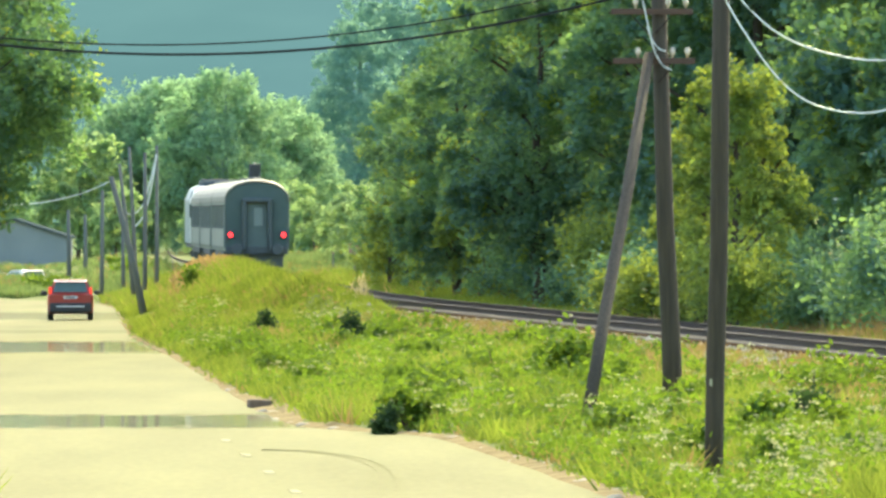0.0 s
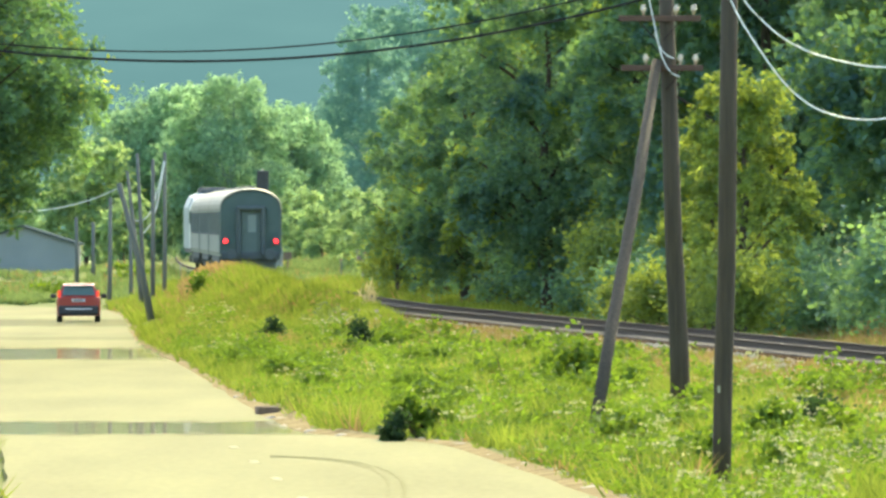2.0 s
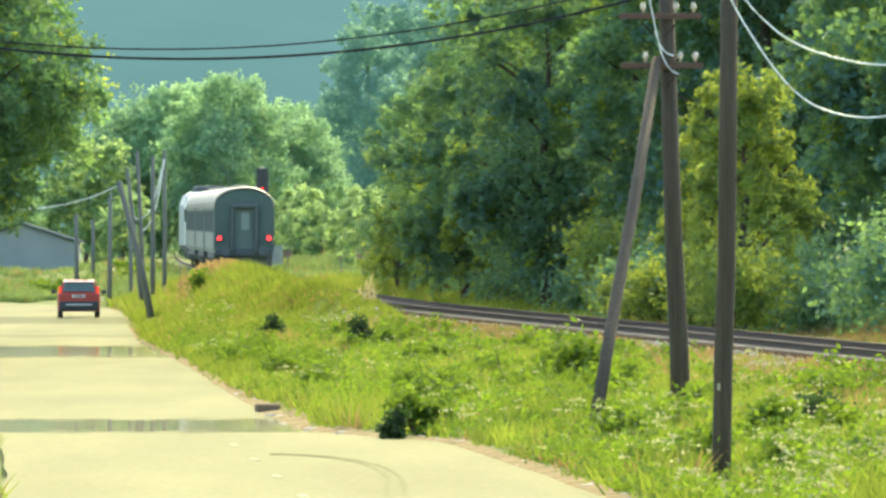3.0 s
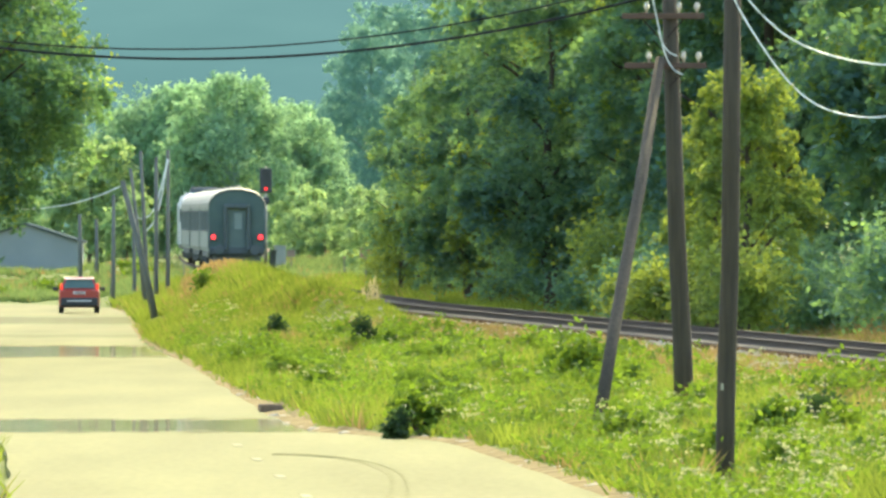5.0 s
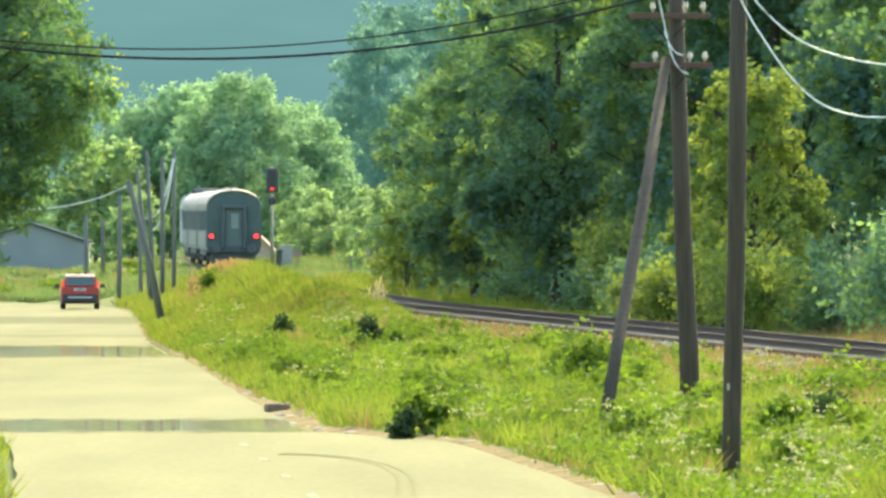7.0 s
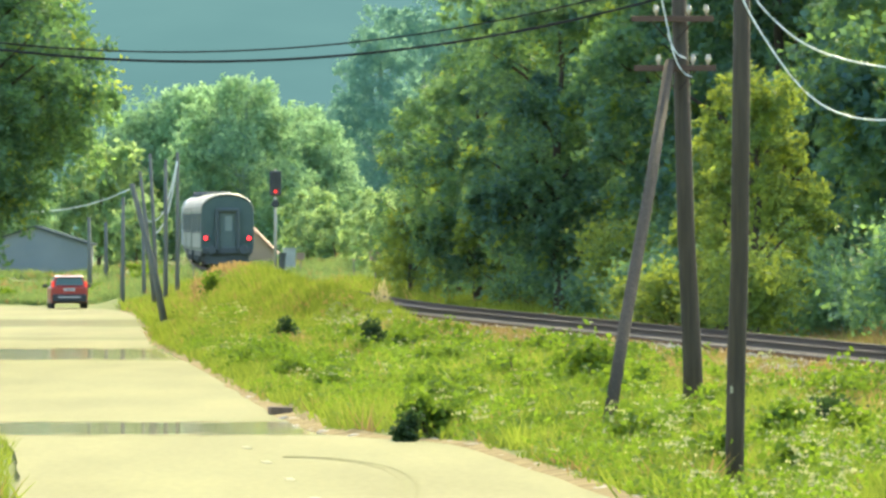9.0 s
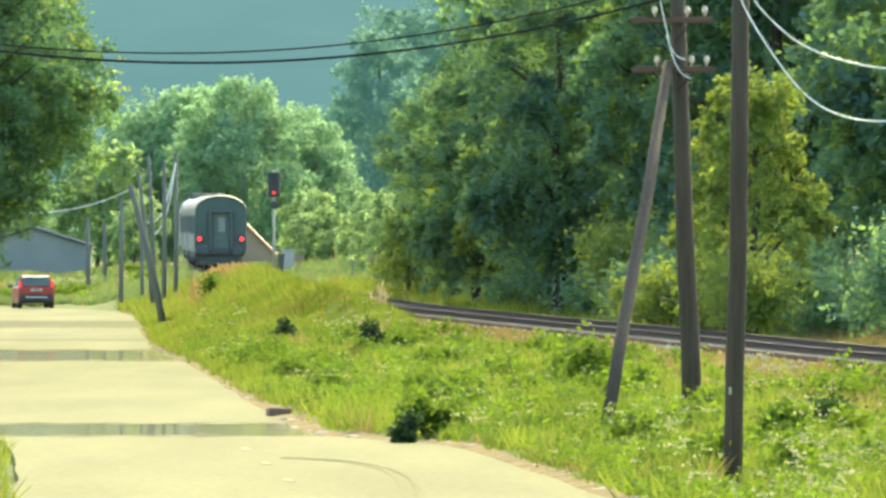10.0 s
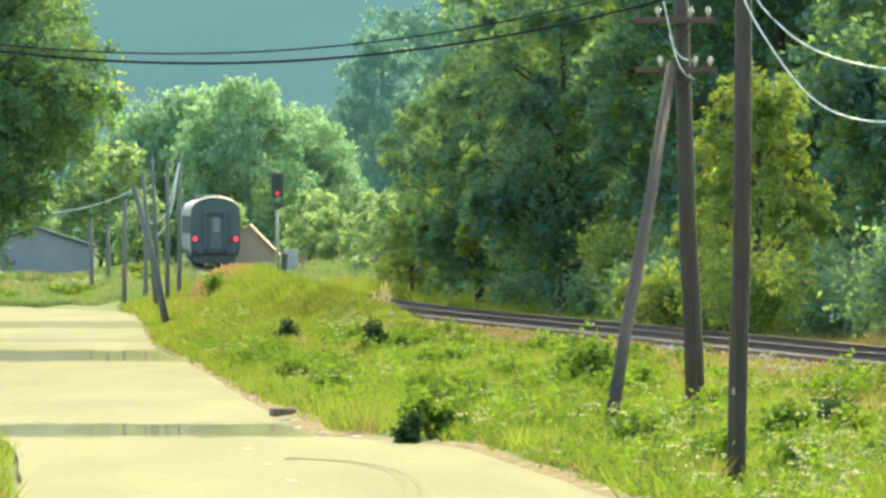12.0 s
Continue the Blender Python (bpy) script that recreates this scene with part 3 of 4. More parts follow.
def build_verge():
    rng = np.random.default_rng(21)
    spots = []
    while len(spots) < 28000:
        y = 112 + (470 - 112) * rng.random() ** 1.25
        e, t = road_right(min(y, 445)), track(y)
        x = e + shoulder_width(min(y, 440)) * 0.85 + (t - 2.3 - (0.7 if y < 310 else 0) - e) * rng.random() ** 0.9
        if at_pole(x, y):
            continue
        if t - x < 6.5 and y < 270 and rng.random() < 0.85 * (6.5 - (t - x)) / 2.5:
            continue
        if t - x < 4.8 and 215 < y < 276 and rng.random() < 0.6:
            continue
        spots.append((x, y))
    for _ in range(6000):
        y = rng.uniform(130, 300)
        spots.append((track(y) - 2.1 - 4.6 * rng.random() ** 1.3, y))
    for _ in range(3500):
        y = rng.uniform(112, 440)
        spots.append((road_left(y) - 0.25 - 6 * rng.random() ** 1.5, y))
    for _ in range(11000):
        y = rng.uniform(170, 485)
        spots.append((track(y) + (3.0 if y < 300 else 2.0) + 6 * rng.random(), y))
    for _ in range(16000):
        y = 477 + 163 * rng.random() ** 1.6
        x = rng.uniform(-36, 4)
        if abs(x - track(y)) > 2.6 and not (x < -17.5 and 563 < y < 604):
            spots.append((x, y))
    green, dry, meadow = [], [], []
    for x, y in spots:
        z = land(x, y)
        gap = track(y) - x
        bare = min(1.0, max(0.0, (7.2 + 2.2 * noise.noise((x * 0.25, y * 0.07, 6)) - gap) / 2.6)) if y < 272 else 0.0
        near_track = abs(gap) < 4.2 and y < 296
        heap = math.exp(-((x + 8.0) / 2.0) ** 2 - ((y - 405) / 28) ** 2)
        is_dry = rng.random() < 0.05 + 0.66 * bare + 0.5 * heap + 0.30 * max(0, noise.noise((x * 0.3, y * 0.06, 9)))
        n = 9
        h = rng.uniform(0.14, 0.42) * (1.15 if y > 320 else 1.0) * (0.5 if near_track else 1.0) * (1.0 + 0.8 * noise.noise((x * 0.5, y * 0.1, 2)))
        far = 1.0 + max(0, y - 250) / 150
        base = np.array([x, y, z - 0.03]) + rng.normal(size=(n, 3)) * (0.10, 0.2, 0.0)
        lean = rng.normal(size=(n, 3)) * 0.45 * h
        lean[:, 2] = h * rng.uniform(0.6, 1.15, n)
        side = np.stack([rng.uniform(0.5, 1, n), rng.uniform(-0.6, 0.6, n), np.zeros(n)], 1) * 0.016 * far * rng.uniform(0.7, 1.8, (n, 1))
        q = np.empty((n, 3, 3))
        q[:, 0], q[:, 1], q[:, 2] = base - side * 1.15, base + side * 1.15, base + lean
        (dry if is_dry else meadow if y > 440 else green).append(q)
    tagged(blades("grass", np.concatenate(green), GRASS), "long yellow-green summer grass on the bank", "grass", kind="stuff")
    tuft = np.array([(-1.75, 283.0, land(-1.75, 283.0) + 0.3)]) + rng.normal(size=(60, 3)) * (0.12, 0.2, 0.13)
    tagged(quads("straw_tuft", leaves(rng, tuft, 0.34, up=1.5, slim=0.12), PALE_STRAW), "pale dry straw tuft on the bank", "dry grass")
    russet = []
    for _ in range(1300):
        x, y = rng.normal(-8.3, 0.45), rng.normal(400, 8)
        if x > track(y) - 2.2 or x < road_right(min(y, 440)) + 1.0:
            continue
        n, h = 6, rng.uniform(0.45, 0.78)
        base = np.array([x, y, land(x, y) - 0.03]) + rng.normal(size=(n, 3)) * (0.12, 0.2, 0.0)
        lean = rng.normal(size=(n, 3)) * 0.3 * h
        lean[:, 2] = h * rng.uniform(0.6, 1.15, n)
        side = np.stack([np.ones(n), rng.uniform(-0.5, 0.5, n), np.zeros(n)], 1) * 0.03
        q = np.empty((n, 4, 3))
        q[:, 0], q[:, 1], q[:, 2], q[:, 3] = base - side * 0.5, base + side * 0.5, base + lean + side, base + lean - side
        russet.append(q)
    tagged(quads("seeding_grass", np.concatenate(russet), RUSSET), "reddish brown seeding grass on the soil heap", "seeding grass", kind="stuff")
    tagged(blades("meadow_grass", np.concatenate(meadow), MEADOW), "green meadow grass beyond the road bend", "grass", kind="stuff")
    tagged(blades("dry_grass", np.concatenate(dry), STRAW), "dry straw-coloured grass on the bank", "dry grass", kind="stuff")
    # broad-leaved weeds in clumps
    pts, heads = [], []
    k = 0
    while k < 5200:
        y = 112 + (320 - 112) * rng.random() ** 2.0
        e, t = road_right(y), track(y)
        x = e + shoulder_width(y) + 0.05 + (t - 5.4 - e) * rng.random()
        if noise.noise((x * 0.55, y * 0.10, 4)) < -0.05 + 0.12 * (y > 230) or at_pole(x, y):
            continue
        k += 1
        h = rng.uniform(0.12, 0.36) * (1.9 if rng.random() < 0.12 else 1.0)
        z = land(x, y)
        n = 26
        c = np.array([x, y, z]) + rng.normal(size=(n, 3)) * (0.16, 0.2, 0.0)
        c[:, 2] = z + h * rng.uniform(0.1, 1.0, n)
        pts.append(c)
        if rng.random() < (0.16 if x > 2.2 and y < 175 and noise.noise((x * 0.8, y * 0.12, 14)) > 0.05 else 0.03):
            for _ in range(4):
                heads.append((x + rng.normal() * 0.14, y + rng.normal() * 0.25, z + h + rng.uniform(0.03, 0.26)))
    tagged(quads("weeds", leaves(rng, np.concatenate(pts), 0.095, slim=0.5), WEED), "lush broad-leaved green weeds on the bank", "weeds", kind="stuff")
    h = np.repeat(np.array(heads), 7, axis=0)
    h = h + rng.normal(size=h.shape) * (0.042, 0.042, 0.010)
    tagged(quads("wildflowers", leaves(rng, h, 0.048, slim=0.9), FLOWER), "small white umbel wildflowers among the weeds", "wildflowers", kind="stuff")


build_verge()


def shrub(name, seed, x, y, wide, high, mat, count, size, label):
    rng = np.random.default_rng(seed)
    top = thing(name, label, "shrub", pose(x, y, land(x, y) - 0.05))
    cen = rng.normal(size=(14, 3)) * (wide * 0.2, wide * 0.2, high * 0.16) + (0, 0, high * 0.5)
    for c in cen[::3]:
        bm = bmesh.new()
        rod(bm, [(0, 0, 0), (c[0] * 0.5, c[1] * 0.5, c[2] * 0.6), tuple(c)], [0.025, 0.018, 0.008], 5)
        part("stem", bm, BARK, top)
    p = np.repeat(cen, count // 14, axis=0)
    p = p + rng.normal(size=p.shape) * (wide * 0.13, wide * 0.13, high * 0.13)
    p[:, 2] = np.abs(p[:, 2])
    quads("crown", leaves(rng, p, size), mat, top)
    return top


def build_shrubs():
    shrub("shrub", 31, -0.55, 159.6, 0.42, 0.62, LEAF_DARK, 1100, 0.11, "dark shrub at the edge of the asphalt")
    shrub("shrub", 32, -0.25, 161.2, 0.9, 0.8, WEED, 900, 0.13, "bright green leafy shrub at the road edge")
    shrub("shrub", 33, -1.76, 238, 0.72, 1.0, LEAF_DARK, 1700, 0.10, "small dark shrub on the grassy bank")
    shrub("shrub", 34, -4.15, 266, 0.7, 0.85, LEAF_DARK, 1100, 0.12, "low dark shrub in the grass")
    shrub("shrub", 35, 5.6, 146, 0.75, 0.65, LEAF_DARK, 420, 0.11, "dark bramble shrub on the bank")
    shrub("shrub", 36, -8.2, 372, 1.5, 1.1, WEED, 900, 0.2, "bright green leafy shrub among the poles")
    shrub("shrub", 37, 2.6, 178, 1.1, 1.2, WEED, 900, 0.15, "tall leafy green weed shrub by the poles")
    rng = np.random.default_rng(79)
    for i in range(26):
        y = rng.uniform(484, 610)
        x = rng.uniform(-27, track(y) - 3.5)
        if x < -17 and y > 560:
            continue
        shrub("weed_clump", 150 + i, x, y, rng.uniform(1.2, 2.6), rng.uniform(0.5, 1.0), WEED, 420, 0.24, "low leafy green clump in the far meadow")
    rng = np.random.default_rng(78)
    for i in range(120):
        y = 122 + 130 * rng.random() ** 1.2
        e, t = road_right(y), track(y)
        x = e + 0.9 + (t - 5.0 - e) * rng.random()
        if not at_pole(x, y):
            shrub("weed_clump", 200 + i, x, y, rng.uniform(0.6, 1.5), rng.uniform(0.35, 0.75), WEED, 560, 0.12, "lush clump of leafy green weeds on the bank")
    shrub("undergrowth_shrub", 90, 7.0, 234, 2.2, 2.4, LEAF_BRIGHT, 3600, 0.15, "leafy undergrowth shrub at the foot of the wood")
    for k, (x, y) in enumerate(((5.0, 264), (5.8, 258), (6.7, 252), (7.7, 245))):
        shrub("undergrowth_shrub", 91 + k, x, y, 2.0, 1.5 + 0.2 * (k % 2), LEAF_BRIGHT, 2600, 0.15, "sunlit yellow-green shrub behind the rails")
    rng = np.random.default_rng(77)
    for i in range(38):
        y = 205 + i * 4.9
        x = track(y) + rng.uniform(4.0, 6.2)
        shrub("undergrowth_shrub", 40 + i, x, y, rng.uniform(2.6, 3.8), rng.uniform(1.6, 3.0), LEAF_BRIGHT if i > 8 and i % 3 == 1 else LEAF_WOOD, 4200, 0.16, "leafy undergrowth shrub at the foot of the wood")


build_shrubs()


# ---------------------------------------------------------------- poles and wires
def wire(points, radius, mat, parent, name="wire", label=""):
    bm = bmesh.new()
    rod(bm, points, radius, 6)
    return part(name, bm, mat, parent, label, smooth=True)


def glide(knots, steps=8):
    """A smooth line through the knots."""
    k = [Vector(p) for p in knots]
    k = [k[0] * 2 - k[1]] + k + [k[-1] * 2 - k[-2]]
    out = []
    for i in range(1, len(k) - 2):
        for s in range(steps):
            t = s / steps
            a, b, c, d = k[i - 1], k[i], k[i + 1], k[i + 2]
            out.append(0.5 * ((2 * b) + (c - a) * t + (2 * a - 5 * b + 4 * c - d) * t * t + (3 * b - a - 3 * c + d) * t ** 3))
    out.append(k[-2])
    return out


def insulator(parent, x, y, z):
    bm = bmesh.new()
    rod(bm, [(x, y, z), (x, y, z + 0.05), (x, y, z + 0.07), (x, y, z + 0.12), (x, y, z + 0.15), (x, y, z + 0.18)], [0.02, 0.02, 0.045, 0.05, 0.03, 0.04], 10)
    part("insulator", bm, PORCELAIN, parent, "glazed porcelain insulator", smooth=True)


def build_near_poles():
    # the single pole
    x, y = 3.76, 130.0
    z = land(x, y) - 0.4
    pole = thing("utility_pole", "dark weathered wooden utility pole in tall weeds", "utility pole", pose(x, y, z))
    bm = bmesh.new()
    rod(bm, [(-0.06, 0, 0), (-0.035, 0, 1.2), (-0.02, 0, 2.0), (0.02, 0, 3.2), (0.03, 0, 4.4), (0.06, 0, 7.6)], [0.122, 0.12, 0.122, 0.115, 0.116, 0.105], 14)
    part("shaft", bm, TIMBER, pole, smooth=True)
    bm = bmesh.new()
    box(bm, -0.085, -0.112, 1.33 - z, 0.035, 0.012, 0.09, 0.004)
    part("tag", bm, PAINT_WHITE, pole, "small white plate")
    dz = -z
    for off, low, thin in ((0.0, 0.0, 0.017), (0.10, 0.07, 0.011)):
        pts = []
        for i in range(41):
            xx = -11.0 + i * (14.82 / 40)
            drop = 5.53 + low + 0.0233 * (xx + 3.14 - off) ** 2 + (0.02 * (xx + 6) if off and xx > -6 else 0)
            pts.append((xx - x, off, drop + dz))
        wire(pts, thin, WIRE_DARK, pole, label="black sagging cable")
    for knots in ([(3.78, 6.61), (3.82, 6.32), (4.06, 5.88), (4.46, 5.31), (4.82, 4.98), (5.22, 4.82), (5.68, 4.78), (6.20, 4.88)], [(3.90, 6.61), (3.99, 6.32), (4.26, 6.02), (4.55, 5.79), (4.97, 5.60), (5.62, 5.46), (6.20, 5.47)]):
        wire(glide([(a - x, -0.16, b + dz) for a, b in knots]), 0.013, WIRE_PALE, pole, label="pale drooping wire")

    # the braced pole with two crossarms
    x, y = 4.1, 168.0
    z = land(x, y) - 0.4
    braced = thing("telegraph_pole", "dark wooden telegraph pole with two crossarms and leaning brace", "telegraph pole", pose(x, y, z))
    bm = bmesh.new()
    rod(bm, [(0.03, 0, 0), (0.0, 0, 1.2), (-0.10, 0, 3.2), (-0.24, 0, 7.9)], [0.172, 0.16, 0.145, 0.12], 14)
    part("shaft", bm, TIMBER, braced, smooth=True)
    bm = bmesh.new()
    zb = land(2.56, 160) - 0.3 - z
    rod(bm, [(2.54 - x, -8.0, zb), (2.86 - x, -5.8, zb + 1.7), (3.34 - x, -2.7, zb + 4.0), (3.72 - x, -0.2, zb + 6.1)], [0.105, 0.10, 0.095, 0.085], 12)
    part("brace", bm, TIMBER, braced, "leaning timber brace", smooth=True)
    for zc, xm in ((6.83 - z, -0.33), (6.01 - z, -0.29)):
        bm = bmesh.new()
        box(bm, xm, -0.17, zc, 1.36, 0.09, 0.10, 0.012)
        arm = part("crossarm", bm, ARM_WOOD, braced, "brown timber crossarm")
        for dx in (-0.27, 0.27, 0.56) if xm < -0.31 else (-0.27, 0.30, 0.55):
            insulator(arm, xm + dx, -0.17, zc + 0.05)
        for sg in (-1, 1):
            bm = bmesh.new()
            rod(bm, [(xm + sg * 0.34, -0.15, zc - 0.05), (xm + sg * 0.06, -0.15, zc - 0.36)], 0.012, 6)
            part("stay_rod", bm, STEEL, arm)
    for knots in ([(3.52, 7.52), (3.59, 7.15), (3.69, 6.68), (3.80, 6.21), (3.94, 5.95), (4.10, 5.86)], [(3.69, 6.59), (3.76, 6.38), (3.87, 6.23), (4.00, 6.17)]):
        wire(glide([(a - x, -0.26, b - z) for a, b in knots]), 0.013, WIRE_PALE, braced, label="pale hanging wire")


def build_far_poles():
    g = "old poles beside the road"
    label = "thin bare grey wooden telegraph pole beside the road"
    # foot x, y, top shift, height, thickness
    rows = [(-10.04, 365, -1.22, 4.82, 0.125, "leaning bare wooden pole"), (-11.25, 395, -0.61, 5.41, 0.085, ""), (-11.22, 396, -0.28, 6.1, 0.085, ""),
            (-10.8, 392, 0.02, 5.84, 0.09, ""), (-11.08, 420, 0.02, 6.3, 0.09, ""), (-14.0, 440, 0.06, 4.48, 0.10, ""),
            (-18.2, 520, -0.03, 3.65, 0.12, ""), (-18.7, 560, 0.0, 3.4, 0.12, ""), (-13.2, 445, -0.03, 3.2, 0.09, ""), (-10.9, 440, 0.0, 1.6, 0.03, "post")]
    made = []
    for x, y, shift, h, r, kind in rows:
        z = land(x, y) - 0.3
        h = h - z - 0.3
        text = {"": label, "post": "short thin grey marker post in the grass"}.get(kind, "leaning bare grey wooden pole with slack pale wires")
        p = thing("marker_post" if kind == "post" else "telegraph_pole", text, "post" if kind == "post" else "telegraph pole", pose(x, y, z), group=g)
        bm = bmesh.new()
        rod(bm, [(0, 0, 0), (shift * 0.35 + 0.02, 0, (h + 0.3) * 0.4), (shift, 0, h + 0.3)], [r * 1.15, r, r * 0.75], 9)
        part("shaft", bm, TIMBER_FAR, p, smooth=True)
        made.append((p, Vector((x, y, z))))
    p, o = made[4]
    for knots in ([(-11.06, 5.84), (-11.18, 5.14), (-11.32, 4.32), (-11.60, 3.38), (-12.02, 2.85)], [(-11.06, 5.93), (-11.32, 4.79), (-11.69, 3.73), (-12.21, 3.45), (-12.49, 3.97)]):
        wire(glide([Vector((a, 419.7, b)) - o for a, b in knots]), 0.032, WIRE_PALE, p, label="pale slack wire")
    p, o = made[0]
    wire(glide([Vector((a, 364.7, b)) - o for a, b in [(-17.16, 3.95), (-15.94, 3.85), (-14.72, 3.80), (-13.50, 3.91), (-12.28, 4.21), (-11.30, 4.62)]]), 0.02, WIRE_PALE, p, label="pale slack wire")


build_near_poles()
build_far_poles()


# ---------------------------------------------------------------- trackside things
def build_signal():
    black = material("signal_black", (0.03, 0.035, 0.035), (0.06, 0.065, 0.065), rough=0.7, bump=0.1)
    mast_paint = material("grey_mast_paint", (0.30, 0.28, 0.22), (0.48, 0.45, 0.36), scale=3, rough=0.7)
    red = glowing("red_signal_light", (1.0, 0.03, 0.03), 0.45)
    x, y = -8.75, 525
    z = 0.72
    sig = thing("railway_signal", "railway colour light signal on a grey mast showing red", "railway signal", pose(x, y, z))
    bm = bmesh.new()
    rod(bm, [(0, 0, -0.3), (0, 0, 4.3)], [0.085, 0.07], 12)
    part("mast", bm, mast_paint, sig, smooth=True)
    bm = bmesh.new()
    box(bm, 0, -0.12, 4.68, 0.62, 0.16, 1.28, 0.06)
    head = part("signal_head", bm, black, sig, "black signal head")
    for i, dz in enumerate((0.38, 0.0, -0.42)):
        bm = bmesh.new()
        rod(bm, [(0, -0.21, 4.68 + dz), (0, -0.23, 4.68 + dz)], [0.085, 0.085], 14)
        part("lens", bm, red if i == 2 else black, head, "glowing red lens" if i == 2 else "unlit dark lens")
        bm = bmesh.new()
        box(bm, 0, -0.32, 4.68 + dz + 0.15, 0.26, 0.22, 0.02, 0.006)
        part("visor", bm, black, head)
    bm = bmesh.new()
    rod(bm, [(0, -0.05, 3.62), (0, -0.14, 3.62), (0, -0.17, 3.62)], [0.20, 0.20, 0.15], 18)
    part("round_lamp", bm, black, sig, "small round black lamp")
    bm = bmesh.new()
    rod(bm, [(0, -0.12, 5.31), (0, -0.12, 5.43)], [0.06, 0.04], 8)
    part("cap", bm, PORCELAIN, sig)
    # relay cabinets beside the signal
    grey = material("pale_grey_cabinet_paint", (0.30, 0.34, 0.33), (0.42, 0.46, 0.44), scale=3, rough=0.6)
    dark = material("dark_green_box_paint", (0.05, 0.06, 0.055), (0.09, 0.10, 0.09), scale=3, rough=0.7)
    for xx, yy, w, h, m, text in ((-8.05, 526, 0.62, 1.35, grey, "pale grey metal trackside cabinet"), (-8.45, 524.6, 0.3, 1.1, dark, "dark narrow trackside box")):
        c = thing("trackside_cabinet", text, "cabinet", pose(xx, yy, land(xx, yy) - 0.1, 0, 4 if w < 0.4 else 0, 6))
        bm = bmesh.new()
        box(bm, 0, 0, h / 2 + 0.05, w, 0.4, h, 0.03)
        body = part("body", bm, m, c)
        bm = bmesh.new()
        box(bm, 0, -0.215, h / 2 + 0.05, w * 0.86, 0.02, h * 0.86, 0.006)
        part("door", bm, m, body)
        bm = bmesh.new()
        box(bm, 0, 0, h + 0.07, w + 0.1, 0.52, 0.05, 0.012)
        part("lid", bm, m, c)
    rust = material("faded_sign_board", (0.16, 0.12, 0.09), (0.30, 0.22, 0.16), scale=5, rough=0.8)
    for xx, yy, w, hz in ((-7.1, 500, 0.42, 1.2), (-2.9, 425, 0.5, 1.55), (-3.8, 425, 0.12, 1.3)):
        c = thing("trackside_sign", "faded brown board on a thin post by the track", "sign", pose(xx, yy, land(xx, yy) - 0.2))
        bm = bmesh.new()
        rod(bm, [(0, 0, 0), (0, 0, hz)], [0.035, 0.035], 8)
        part("post", bm, TIMBER_FAR, c)
        bm = bmesh.new()
        box(bm, 0, -0.05, hz, w, 0.03, w * 0.85, 0.012)
        part("board", bm, rust, c)
    # two low point boxes on the bank
    for xx, yy in ((-4.0, 331), (-4.5, 331.5)):
        bm = bmesh.new()
        box(bm, 0, 0, 0.16, 0.34, 0.4, 0.3, 0.04)
        box(bm, 0.05, 0, 0.34, 0.16, 0.2, 0.14, 0.03)
        ob = part("point_box", bm, dark)
        ob.matrix_basis = pose(xx, yy, land(xx, yy) + 0.12)
        tagged(ob, "small dark metal point box beside the rails", "railway box")


def build_edge_stones():
    bm = bmesh.new()
    box(bm, 0, 0, 0.06, 0.44, 0.35, 0.15, 0.03)
    ob = part("concrete_block", bm, CONCRETE)
    ob.matrix_basis = pose(-2.95, 183, 0.0, 0, 2, 12)
    tagged(ob, "dark concrete block lying at the road edge", "concrete block")
    rng = np.random.default_rng(5)
    bm = bmesh.new()
    made = bmesh.ops.create_icosphere(bm, subdivisions=2, radius=1.0)["verts"]
    for v in made:
        v.co *= 1 + 0.25 * noise.noise(v.co * 1.7)
    base = part("stone", bm, STONE)
    for i in range(60):
        y = rng.uniform(122, 215)
        ob = base if i == 0 else new("stone", base.data)
        r = rng.uniform(0.03, 0.085)
        x = road_right(y) + rng.uniform(0.0, 0.55)
        ob.matrix_basis = pose(x, y, road_level(y) + r * 0.3, 0, 0, rng.uniform(0, 360)) @ Matrix.Diagonal((r * 1.4, r * 1.6, r * 0.7, 1))
        tagged(ob, "pale stone on the sandy road shoulder", "stone", "stones along the road edge")


